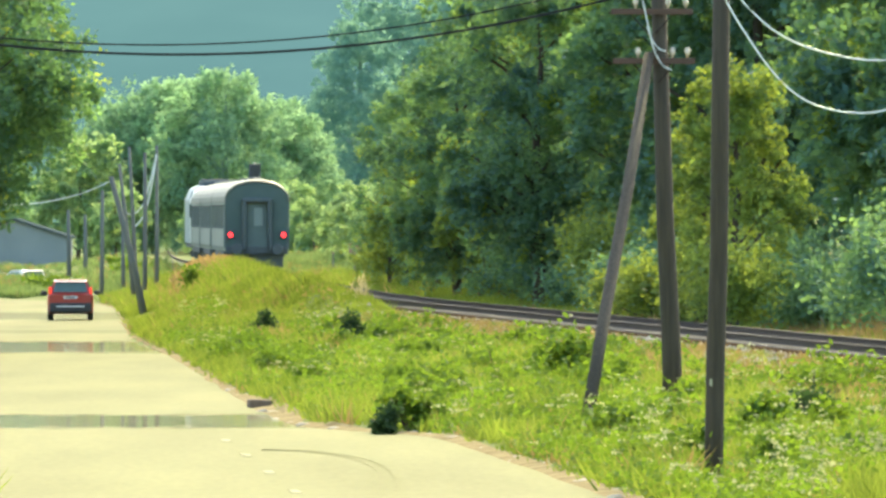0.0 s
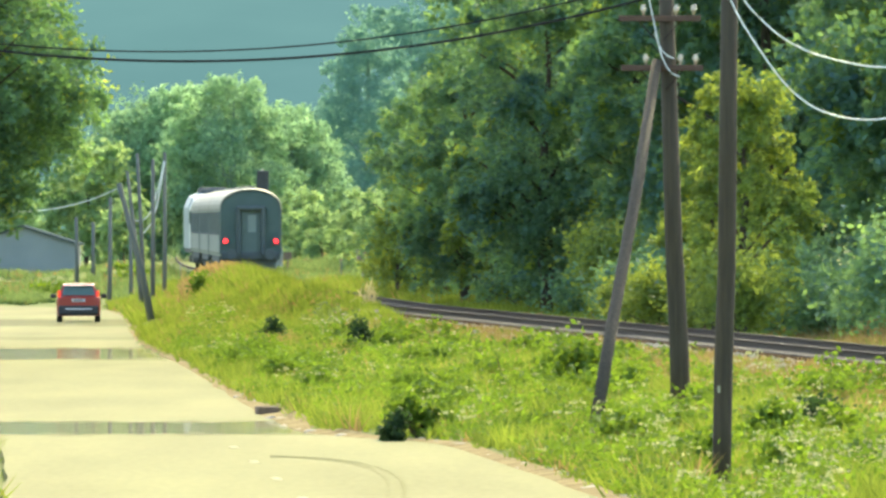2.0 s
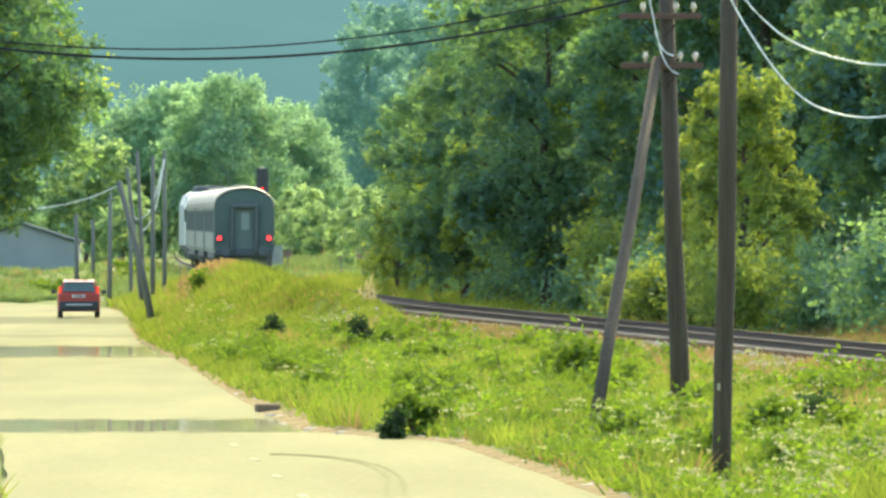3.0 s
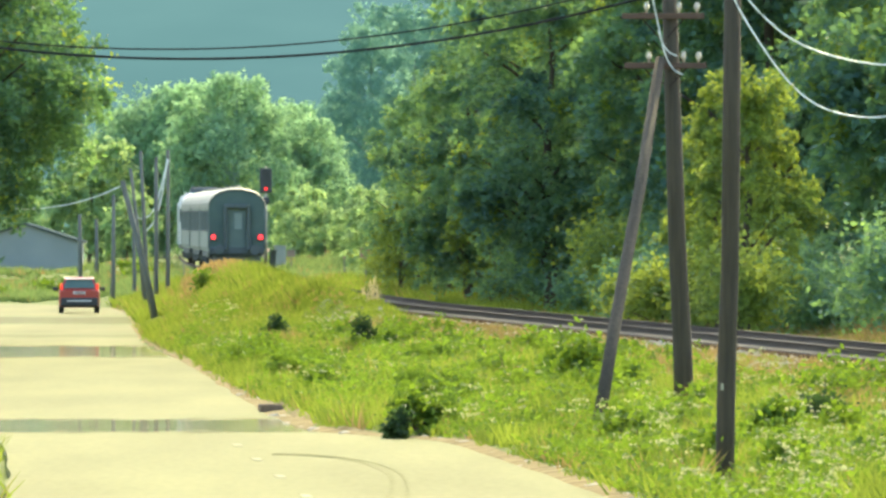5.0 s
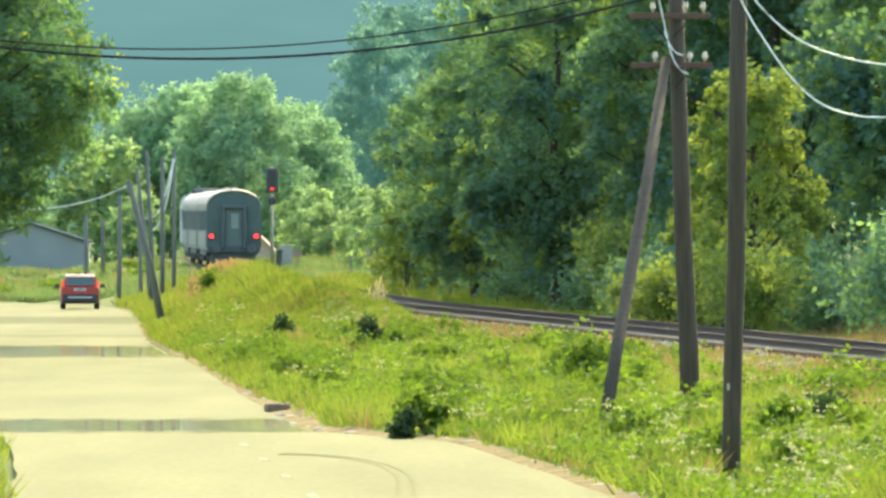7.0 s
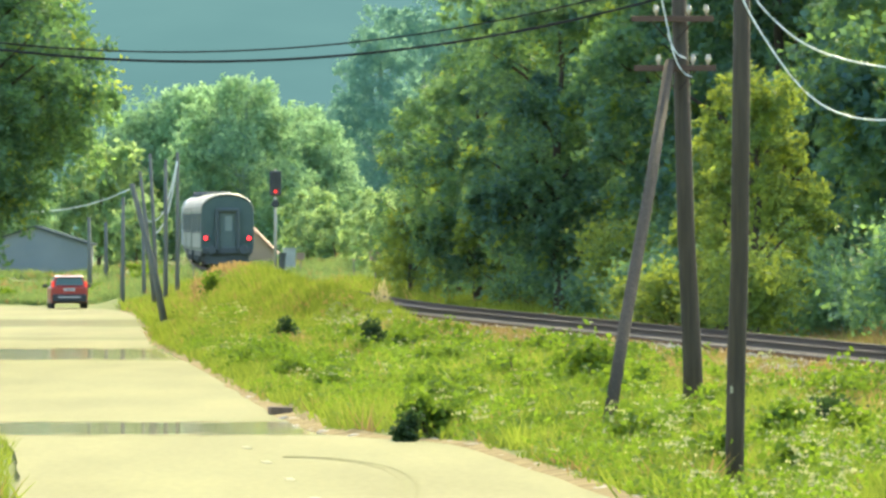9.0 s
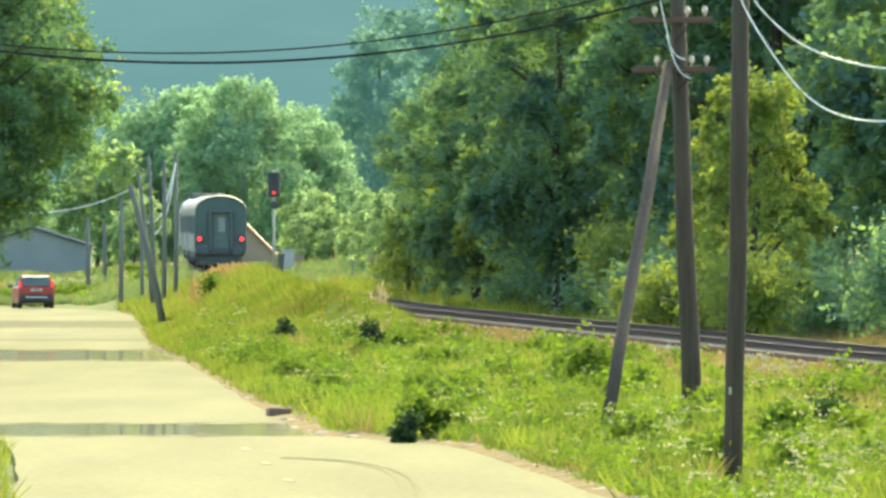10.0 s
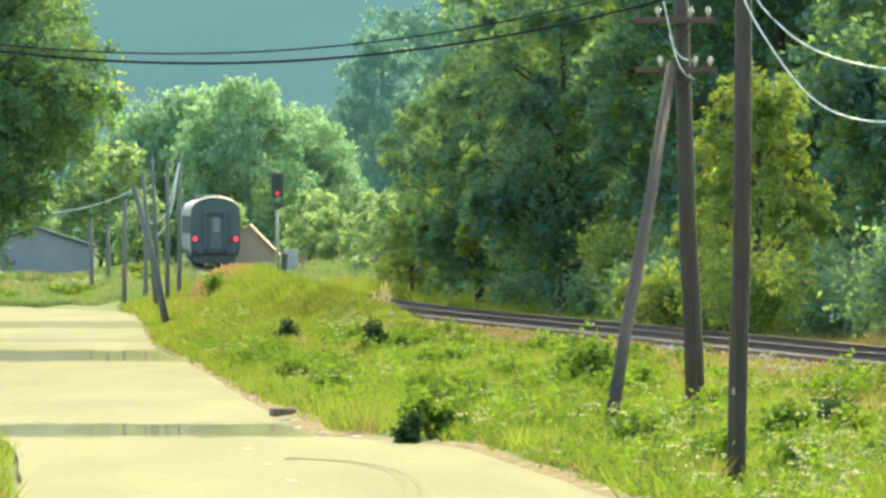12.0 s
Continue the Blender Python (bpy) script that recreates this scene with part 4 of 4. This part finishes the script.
def build_houses():
    # blue-grey of the far shed wall holds the haze in its colour
    plaster = material("haze_grey_plaster", (0.20, 0.23, 0.23), (0.27, 0.30, 0.29), scale=0.6, rough=0.95)
    tile = material("terracotta_roof_tiles", (0.42, 0.26, 0.18), (0.55, 0.36, 0.26), scale=1.5, rough=0.9)
    dark = material("dark_window_glass", (0.05, 0.07, 0.08), (0.09, 0.11, 0.12), rough=0.2, bump=0)
    slate = material("grey_shed_roof", (0.06, 0.08, 0.08), (0.09, 0.11, 0.11), scale=1.0, rough=1.0, spec=0.0)
    sandy = material("sandy_plaster", (0.40, 0.30, 0.21), (0.50, 0.39, 0.28), scale=0.8, rough=0.95)
    for x, y, w, d, h, rise, wall, roof, text in ((-25.2, 628, 6.6, 9, 1.95, 1.05, plaster, slate, "long low grey-blue plastered shed beyond the road"),
                                                  (-12.1, 626, 3.2, 6, 1.0, 1.6, sandy, tile, "small house with terracotta gable roof beyond the line"),
                                                  (-28.4, 600, 3.4, 6, 1.1, 1.1, sandy, tile, "small outbuilding with faded terracotta roof")):
        top = thing("shed" if wall is plaster else "house", text, "building", pose(x, y, land(x, y) - 0.1))
        bm = bmesh.new()
        loft(bm, [(-w / 2, -d / 2, 0), (w / 2, -d / 2, 0), (w / 2, -d / 2, h), (0, -d / 2, h + rise), (-w / 2, -d / 2, h)],
             [(-w / 2, d / 2, 0), (w / 2, d / 2, 0), (w / 2, d / 2, h), (0, d / 2, h + rise), (-w / 2, d / 2, h)])
        part("wall", bm, wall, top)
        for sg in (-1, 1):
            bm = bmesh.new()
            e = 0.25
            k = rise / (w / 2)
            loft(bm, [(0, -d / 2 - e, h + rise + 0.02), (sg * (w / 2 + e), -d / 2 - e, h - k * e + 0.02), (sg * (w / 2 + e), -d / 2 - e, h - k * e + 0.14), (0, -d / 2 - e, h + rise + 0.14)],
                 [(0, d / 2 + e, h + rise + 0.02), (sg * (w / 2 + e), d / 2 + e, h - k * e + 0.02), (sg * (w / 2 + e), d / 2 + e, h - k * e + 0.14), (0, d / 2 + e, h + rise + 0.14)])
            part("roof", bm, roof, top)


def build_gravel_stones():
    """Loose pale ballast stones on the flank below the rails."""
    rng = np.random.default_rng(61)
    shape = np.array([(1, 0, 0), (-1, 0, 0), (0, 1, 0), (0, -1, 0), (0, 0, 1), (0, 0, -1)], float)
    tris = np.array([(0, 2, 4), (2, 1, 4), (1, 3, 4), (3, 0, 4), (2, 0, 5), (1, 2, 5), (3, 1, 5), (0, 3, 5)])
    verts, faces = [], []
    for i in range(2600):
        y = rng.uniform(165, 285)
        x = track(y) - 1.7 - 3.4 * rng.random() ** 1.4
        r = rng.uniform(0.03, 0.075)
        gap = track(y) - x
        z = 0.62 + 0.22 * max(0.0, 2.5 - gap) if gap < 2.5 else land(x, y) + 0.03
        turn = rng.uniform(0, math.tau)
        p = shape * rng.uniform(0.6, 1.3, (6, 1)) * (r * 1.3, r, r * 0.8)
        c, q = math.cos(turn), math.sin(turn)
        p = np.stack([p[:, 0] * c - p[:, 1] * q, p[:, 0] * q + p[:, 1] * c, p[:, 2]], 1) + (x, y, z)
        faces.append(tris + 6 * i)
        verts.append(p)
    me = bpy.data.meshes.new("gravel_stones")
    me.from_pydata(np.concatenate(verts).tolist(), [], np.concatenate(faces).tolist())
    me.materials.append(STONE)
    tagged(new("gravel_stones", me), "loose pale ballast stones below the rails", "gravel", kind="stuff")


build_signal()
build_edge_stones()
build_gravel_stones()
build_houses()


# ---------------------------------------------------------------- the train
def coach_outline(y, wide=1.42, inset=0.0):
    """Cross-section of a coach body above the rails, at the length y."""
    w = wide - inset
    pts = [(-w + 0.06, 0.95), (-w, 1.15), (-w, 2.2), (-w + 0.02, 2.95)]
    for i in range(13):
        a = math.pi * (1 - i / 12)
        pts.append((math.cos(a) * (w - 0.03), 3.12 + (0.84 - inset) * math.sin(a) ** 0.85))
    pts += [(w - 0.02, 2.95), (w, 2.2), (w, 1.15), (w - 0.06, 0.95)]
    return [(x, y, z) for x, z in pts]


def bogie(parent, y, dark, steel):
    bm = bmesh.new()
    for sg in (-1, 1):
        box(bm, sg * 1.02, y, 0.62, 0.14, 3.1, 0.28, 0.04)
        box(bm, sg * 1.08, y, 0.50, 0.18, 0.7, 0.34, 0.04)
    box(bm, 0, y, 0.66, 2.1, 0.4, 0.22, 0.04)
    b = part("bogie", bm, dark, parent, "dark steel bogie")
    for dy in (-1.25, 1.25):
        bm = bmesh.new()
        rod(bm, [(-0.85, y + dy, 0.46), (0.85, y + dy, 0.46)], 0.07, 10)
        for sg in (-1, 1):
            rod(bm, [(sg * 0.69, y + dy, 0.46), (sg * 0.80, y + dy, 0.46)], 0.46, 24)
        part("wheelset", bm, steel, b)


def build_coach(name, tail):
    """A passenger coach, its rear end at the origin, its body along +y."""
    # side paint greyed for haze; end paint darkened for its backlit shade
    body_paint = material("haze_grey_coach_paint", (0.15, 0.18, 0.16), (0.225, 0.255, 0.22), scale=0.8, rough=0.7, stretch=(1, 1, 0.25))
    end_paint = material("dark_shade_end_paint", (0.05, 0.085, 0.08), (0.08, 0.12, 0.11), scale=1.2, rough=0.7)
    roof_paint = material("pale_roof_paint", (0.14, 0.15, 0.125), (0.22, 0.225, 0.18), scale=0.8, rough=0.6)
    dark = material("underframe_black", (0.05, 0.065, 0.07), (0.085, 0.10, 0.105), scale=3, rough=0.8)
    glass = material("dark_coach_glass", (0.12, 0.15, 0.15), (0.17, 0.20, 0.19), rough=0.25, bump=0)
    rubber = material("gangway_rubber", (0.055, 0.075, 0.078), (0.09, 0.11, 0.11), rough=0.8)
    door_grey = material("end_door_grey", (0.065, 0.10, 0.098), (0.095, 0.14, 0.13), scale=2, rough=0.5)
    red = glowing("red_tail_light", (1.0, 0.02, 0.025), 1.5)
    c = thing(name, "haze-grey passenger coach with shade-dark end wall and red tail lights" if tail else "haze-grey passenger coach in the middle of the train", "railway coach")
    length = 24.3
    bm = bmesh.new()
    loft(bm, coach_outline(0.12), coach_outline(length - 0.12))
    part("body", bm, body_paint, c)
    # roof skin, standing a little proud
    bm = bmesh.new()
    arcs = []
    for y, w, h in ((-0.02, 1.42, 0.93), (0.25, 1.437, 0.98), (0.9, 1.44, 1.0), (length - 0.9, 1.44, 1.0), (length, 1.40, 0.88)):
        arcs.append([bm.verts.new((math.cos(math.pi * (1 - i / 16)) * w, y, 3.10 + h * math.sin(math.pi * i / 16) ** 0.85)) for i in range(17)])
    for a0, a1 in zip(arcs, arcs[1:]):
        for i in range(16):
            bm.faces.new((a0[i], a0[i + 1], a1[i + 1], a1[i]))
    bmesh.ops.recalc_face_normals(bm, faces=bm.faces)
    bmesh.ops.solidify(bm, geom=bm.faces[:], thickness=0.05)
    roof = part("roof", bm, roof_paint, c, "pale curved roof")
    for y in np.arange(2.5, 23, 3.2):
        bm = bmesh.new()
        box(bm, 0, y, 4.13, 0.5, 0.5, 0.10, 0.04)
        part("roof_vent", bm, roof_paint, roof)
    # windows along both sides
    for sg in (-1, 1):
        for i in range(11):
            y = 2.4 + i * 1.95
            bm = bmesh.new()
            box(bm, sg * 1.415, y, 2.45, 0.03, 1.2, 0.95, 0.05)
            w = part("window", bm, glass, c)
            bm = bmesh.new()
            for dz in (-0.5, 0.5):
                box(bm, sg * 1.425, y, 2.45 + dz, 0.035, 1.3, 0.05)
            for dy in (-0.63, 0.63):
                box(bm, sg * 1.425, y + dy, 2.45, 0.035, 0.05, 0.95)
            part("window_frame", bm, dark, w)
        for y in (0.85, length - 0.85):
            bm = bmesh.new()
            box(bm, sg * 1.415, y, 2.05, 0.035, 0.75, 1.95, 0.03)
            part("door", bm, end_paint, c)
        bm = bmesh.new()
        box(bm, sg * 1.30, length / 2, 0.82, 0.10, length - 8.5, 0.3, 0.03)
        part("sole_bar", bm, dark, c)
    for y in (6.0, 9.5, 13.5, 17):
        bm = bmesh.new()
        box(bm, 0, y, 0.66, 2.1, 1.6, 0.5, 0.06)
        part("equipment_box", bm, dark, c)
    bogie(c, 3.3, dark, STEEL)
    bogie(c, length - 3.3, dark, STEEL)
    # the end wall with gangway, end door, steps and buffers
    bm = bmesh.new()
    loft(bm, coach_outline(0.06, inset=0.03), coach_outline(0.12, inset=0.0))
    end = part("end_wall", bm, end_paint, c, "end wall with its shade put into the dark paint")
    bm = bmesh.new()
    for sg in (-1, 1):
        box(bm, sg * 0.56, -0.12, 2.05, 0.20, 0.36, 2.15, 0.09)
    box(bm, 0, -0.12, 3.16, 1.32, 0.36, 0.22, 0.09)
    part("gangway_bellows", bm, rubber, end, "black rubber gangway bellows")
    bm = bmesh.new()
    box(bm, 0, 0.03, 2.05, 0.92, 0.06, 2.1, 0.02)
    door = part("end_door", bm, door_grey, end, "grey end door")
    bm = bmesh.new()
    box(bm, 0.06, -0.01, 2.45, 0.40, 0.03, 0.8, 0.03)
    part("end_window", bm, material("end_window_glass", (0.17, 0.22, 0.22), (0.23, 0.28, 0.27), rough=0.15, bump=0), door, "pale end window")
    bm = bmesh.new()
    box(bm, 0, 0.0, 0.98, 2.7, 0.25, 0.34, 0.04)
    part("headstock", bm, dark, end)
    bm = bmesh.new()
    box(bm, 0, 0.35, 0.55, 2.3, 0.5, 0.6, 0.06)
    part("brake_gear", bm, dark, end)
    for sg in (-1, 1):
        bm = bmesh.new()
        rod(bm, [(sg * 0.875, -0.1, 1.02), (sg * 0.875, -0.5, 1.02), (sg * 0.875, -0.52, 1.02), (sg * 0.875, -0.60, 1.02)], [0.10, 0.10, 0.25, 0.23], 18)
        part("buffer", bm, dark, end, "round steel buffer")
        bm = bmesh.new()
        box(bm, sg * 1.15, 0.0, 1.66, 0.30, 0.12, 0.36, 0.04)
        housing = part("lamp_housing", bm, dark, end)
        if tail:
            bm = bmesh.new()
            rod(bm, [(sg * 1.16, -0.06, 1.66), (sg * 1.16, -0.085, 1.66)], [0.105, 0.09], 18)
            part("tail_light", bm, red, housing, "glowing red tail light")
        bm = bmesh.new()
        rod(bm, [(sg * 1.34, -0.06, 1.2), (sg * 1.34, -0.06, 2.4)], 0.018, 6)
        part("grab_rail", bm, dark, end)
    return c


def build_locomotive():
    blue = material("blue_grey_locomotive_paint", (0.20, 0.26, 0.29), (0.30, 0.36, 0.38), scale=1, rough=0.45)
    pale = material("pale_cab_paint", (0.5, 0.55, 0.55), (0.62, 0.66, 0.64), scale=1, rough=0.4)
    dark = material("locomotive_black", (0.05, 0.065, 0.07), (0.085, 0.10, 0.105), scale=3, rough=0.8)
    glass = material("cab_glass", (0.03, 0.04, 0.04), (0.05, 0.06, 0.06), rough=0.08, bump=0)
    e = thing("locomotive", "blue-grey diesel locomotive with pale cab hauling the train", "locomotive")
    bm = bmesh.new()

    def ring(y, w, h):
        return [(-w, y, 1.1), (-w, y, h - 0.75), (-w + 0.22, y, h - 0.2), (-w + 0.6, y, h), (w - 0.6, y, h), (w - 0.22, y, h - 0.2), (w, y, h - 0.75), (w, y, 1.1)]
    loft(bm, ring(2.2, 1.45, 4.05), ring(14.8, 1.45, 4.05))
    part("body", bm, blue, e)
    for a, b in ((2.2, 0.2), (14.8, 16.8)):
        bm = bmesh.new()
        loft(bm, ring(a, 1.43, 4.0), [(x * 0.93, b, z if z < 2.6 else z * 0.96) for x, _, z in ring(b, 1.43, 4.0)])
        cab = part("cab", bm, pale, e, "pale painted cab")
        for sg in (-1, 1):
            bm = bmesh.new()
            box(bm, sg * 1.40, (a + b) / 2, 2.75, 0.08, 0.9, 0.7, 0.03)
            part("cab_window", bm, glass, cab)
    for y, h in ((5.5, 0.25), (8.5, 0.34), (11.5, 0.25)):
        bm = bmesh.new()
        box(bm, 0, y, 4.05 + h / 2, 1.5, 2.0, h, 0.08)
        part("roof_fan", bm, dark, e, "dark roof fan housing")
    bm = bmesh.new()
    box(bm, 0, 8.5, 0.98, 2.7, 16.4, 0.26, 0.04)
    part("frame", bm, dark, e)
    bm = bmesh.new()
    box(bm, 0, 8.5, 0.6, 2.2, 3.6, 0.6, 0.1)
    part("fuel_tank", bm, dark, e)
    bogie(e, 3.9, dark, STEEL)
    bogie(e, 13.1, dark, STEEL)
    return e


# ---------------------------------------------------------------- the car
def build_car(name, text, red, wheels):
    glass = material("car_glass", (0.07, 0.13, 0.12), (0.10, 0.16, 0.15), rough=0.06, bump=0)
    black = material("black_car_plastic", (0.02, 0.022, 0.025), (0.04, 0.042, 0.045), scale=5, rough=0.6)
    rubber = material("tyre_rubber", (0.015, 0.015, 0.016), (0.03, 0.03, 0.03), rough=0.9)
    rim = material("alloy_rim", (0.3, 0.3, 0.31), (0.45, 0.45, 0.46), rough=0.3, metal=0.8, bump=0)
    lamp_red = glowing("red_rear_lamp", (1.0, 0.06, 0.03), 0.28)
    plate = material("number_plate", (0.55, 0.56, 0.55), (0.7, 0.7, 0.68), rough=0.4, bump=0)
    car = thing(name, text, "car")
    half = 0.84

    def section(y, low, belt, w_low, w_belt):
        return [(-w_low, y, low), (-w_belt, y, low + 0.22), (-w_belt, y, belt - 0.1), (-w_belt + 0.05, y, belt), (w_belt - 0.05, y, belt), (w_belt, y, belt - 0.1), (w_belt, y, low + 0.22), (w_low, y, low)]
    bm = bmesh.new()
    stations = [(0.0, 0.40, 0.92, 0.70, 0.76), (0.10, 0.26, 0.98, 0.78, 0.82), (0.7, 0.22, 0.98, 0.80, half), (2.9, 0.22, 0.94, 0.80, half), (3.6, 0.24, 0.80, 0.76, 0.80), (3.95, 0.34, 0.66, 0.64, 0.68)]
    rings = [[bm.verts.new(p) for p in section(*s)] for s in stations]
    for r0, r1 in zip(rings, rings[1:]):
        for k in range(8):
            bm.faces.new((r0[k], r0[(k + 1) % 8], r1[(k + 1) % 8], r1[k]))
    bm.faces.new(list(reversed(rings[0])))
    bm.faces.new(rings[-1])
    bmesh.ops.recalc_face_normals(bm, faces=bm.faces)
    body = part("body", bm, red, car)
    bm = bmesh.new()
    cab = [(0.12, 0.95, 0.76), (0.28, 1.40, 0.60), (0.7, 1.47, 0.58), (1.9, 1.46, 0.58), (2.9, 0.93, 0.72)]
    rows = [[bm.verts.new((-w, y, z - 0.1)), bm.verts.new((-w, y, z)), bm.verts.new((w, y, z)), bm.verts.new((w, y, z - 0.1))] for y, z, w in cab]
    lower = [[bm.verts.new((-0.77, y, 0.9)), bm.verts.new((0.77, y, 0.9))] for y, z, w in cab]
    for i in range(4):
        a, b = rows[i], rows[i + 1]
        bm.faces.new((a[1], a[2], b[2], b[1]))
        bm.faces.new((a[0], a[1], b[1], b[0]))
        bm.faces.new((a[2], a[3], b[3], b[2]))
        bm.faces.new((lower[i][0], a[0], b[0], lower[i + 1][0]))
        bm.faces.new((a[3], lower[i][1], lower[i + 1][1], b[3]))
    bmesh.ops.recalc_face_normals(bm, faces=bm.faces)
    part("cabin", bm, red, body)
    bm = bmesh.new()
    loft(bm, [(-0.63, 0.135, 1.02), (0.63, 0.135, 1.02), (0.53, 0.255, 1.37), (-0.53, 0.255, 1.37)], [(-0.63, 0.165, 1.03), (0.63, 0.165, 1.03), (0.53, 0.285, 1.38), (-0.53, 0.285, 1.38)])
    bmesh.ops.translate(bm, vec=(0, -0.02, 0), verts=bm.verts)
    part("rear_window", bm, glass, body, "dark green rear window")
    for sg in (-1, 1):
        bm = bmesh.new()
        loft(bm, [(sg * 0.765, 0.55, 0.97), (sg * 0.765, 2.5, 0.97), (sg * 0.625, 1.85, 1.36), (sg * 0.625, 0.7, 1.36)], [(sg * 0.785, 0.55, 0.97), (sg * 0.785, 2.5, 0.97), (sg * 0.645, 1.85, 1.36), (sg * 0.645, 0.7, 1.36)])
        part("side_window", bm, glass, body)
        bm = bmesh.new()
        box(bm, sg * 0.97, 2.35, 0.98, 0.22, 0.12, 0.16, 0.04)
        part("wing_mirror", bm, black, body, "black wing mirror")
        bm = bmesh.new()
        box(bm, sg * 0.735, 0.10, 1.07, 0.11, 0.14, 0.28, 0.03)
        part("rear_lamp", bm, lamp_red, body, "tall red rear lamp")
        for y in (0.62, 3.15):
            bm = bmesh.new()
            rod(bm, [(-0.1, 0, 0), (-0.08, 0, 0), (0.08, 0, 0), (0.1, 0, 0)], [0.27, 0.30, 0.30, 0.27], 24)
            tyre = part("wheel", bm, rubber, car, "black rubber tyre", smooth=False)
            tyre.matrix_basis = pose(sg * 0.72, y, 0.30)
            bm = bmesh.new()
            rod(bm, [(sg * 0.07, 0, 0), (sg * 0.11, 0, 0)], [0.19, 0.17], 16)
            for k in range(5):
                a = k * math.tau / 5
                box(bm, sg * 0.112, math.cos(a) * 0.09, math.sin(a) * 0.09, 0.012, 0.03, 0.03)
            part("rim", bm, rim, tyre)
            wheels.append((tyre, sg, y))
    bm = bmesh.new()
    box(bm, 0, 0.02, 0.45, 1.54, 0.24, 0.36, 0.07)
    part("bumper", bm, black, body, "black rear bumper")
    bm = bmesh.new()
    box(bm, 0, -0.10, 0.50, 1.0, 0.03, 0.05, 0.01)
    part("bumper_strip", bm, plate, body)
    bm = bmesh.new()
    box(bm, 0, -0.01, 0.83, 0.50, 0.03, 0.11, 0.01)
    pl = part("number_plate", bm, plate, body, "white number plate")
    bm = bmesh.new()
    box(bm, 0, -0.028, 0.83, 0.36, 0.01, 0.045)
    part("plate_bar", bm, black, pl)
    bm = bmesh.new()
    box(bm, 0, 0.20, 1.445, 1.06, 0.26, 0.035, 0.012)
    part("spoiler", bm, red, body)
    bm = bmesh.new()
    rod(bm, [(0, 0.5, 1.46), (0, 0.35, 1.62)], [0.012, 0.006], 6)
    part("aerial", bm, black, body)
    for sg in (-1, 1):
        bm = bmesh.new()
        box(bm, sg * 0.58, 3.82, 0.68, 0.30, 0.2, 0.14, 0.04)
        part("headlight", bm, glass, body)
    return car


coach_rear = build_coach("railway_coach", True)
coach_middle = build_coach("railway_coach", False)
coach_front = copy_thing(coach_middle, Matrix())
engine = build_locomotive()
wheels_red, wheels_white = [], []
car = build_car("red_car", "small red hatchback car driving along the road", material("red_car_paint", (0.30, 0.035, 0.026), (0.37, 0.05, 0.038), scale=1, rough=0.28, bump=0), wheels_red)
white_car = build_car("white_car", "white hatchback car in a hollow beyond the meadow", material("white_car_paint", (0.72, 0.72, 0.70), (0.8, 0.8, 0.78), scale=1, rough=0.3, bump=0), wheels_white)


# ---------------------------------------------------------------- movement
def along_track(y, length):
    """Pose of a vehicle whose rear end is at the distance y on the line."""
    x0, x1 = track(y), track(y + length)
    return pose(x0, y, RAIL_TOP - dip(y), 0, 0, math.degrees(math.atan2(-(x1 - x0), length)))


def motions():
    times = [i * 0.5 for i in range(25)]
    for ob, ahead, length in ((coach_rear, 0.0, 24.3), (coach_middle, 25.0, 24.3), (coach_front, 50.0, 24.3), (engine, 75.0, 17.0)):
        walk(ob, [(t, along_track(443 + 11.4 * t + ahead, length)) for t in times])
    # seconds, x, y, heading in degrees to the left
    drive = [(0, -12.82, 368.0, 2.0), (1, -13.15, 377.2, 2.0), (2, -13.45, 386.3, 2.0), (3, -13.75, 395.4, 2.0), (4, -14.1, 404.5, 2.0), (5, -14.5, 413.5, 2.2),
             (6, -14.95, 422.5, 2.5), (7, -15.35, 431.3, 2.5), (8, -15.8, 439.8, 3.5), (9, -16.55, 447.6, 5.0), (9.5, -17.2, 451.0, 5.5), (10, -18.2, 454.2, 7.5),
             (10.5, -19.5, 457.2, 14.0), (11, -20.9, 460.0, 26.0), (11.5, -23.0, 462.4, 36.0), (12, -25.5, 464.5, 46.0)]
    walk(car, [(t, pose(x, y, road_level(y) + 0.035, 0, 0, h)) for t, x, y, h in drive])
    away = [(t, -21.95 - 2.4 * t, 573.0 + 4.6 * t) for t in times]
    walk(white_car, [(t, pose(x, y, (land(x - 0.7, y + 0.8) + land(x - 1.2, y + 3.0)) / 2 + 0.03, 0, 0, 27.5)) for t, x, y in away])
    for wheel, sg, y in wheels_red + wheels_white:
        rows = []
        for k in range(241):
            t = k * 0.05
            turn = -t * 8.6 / 0.30
            rows.append((t, Matrix.Translation((sg * 0.72, y, 0.30)) @ Euler((turn, 0, 0)).to_matrix().to_4x4()))
        walk(wheel, rows)


motions()
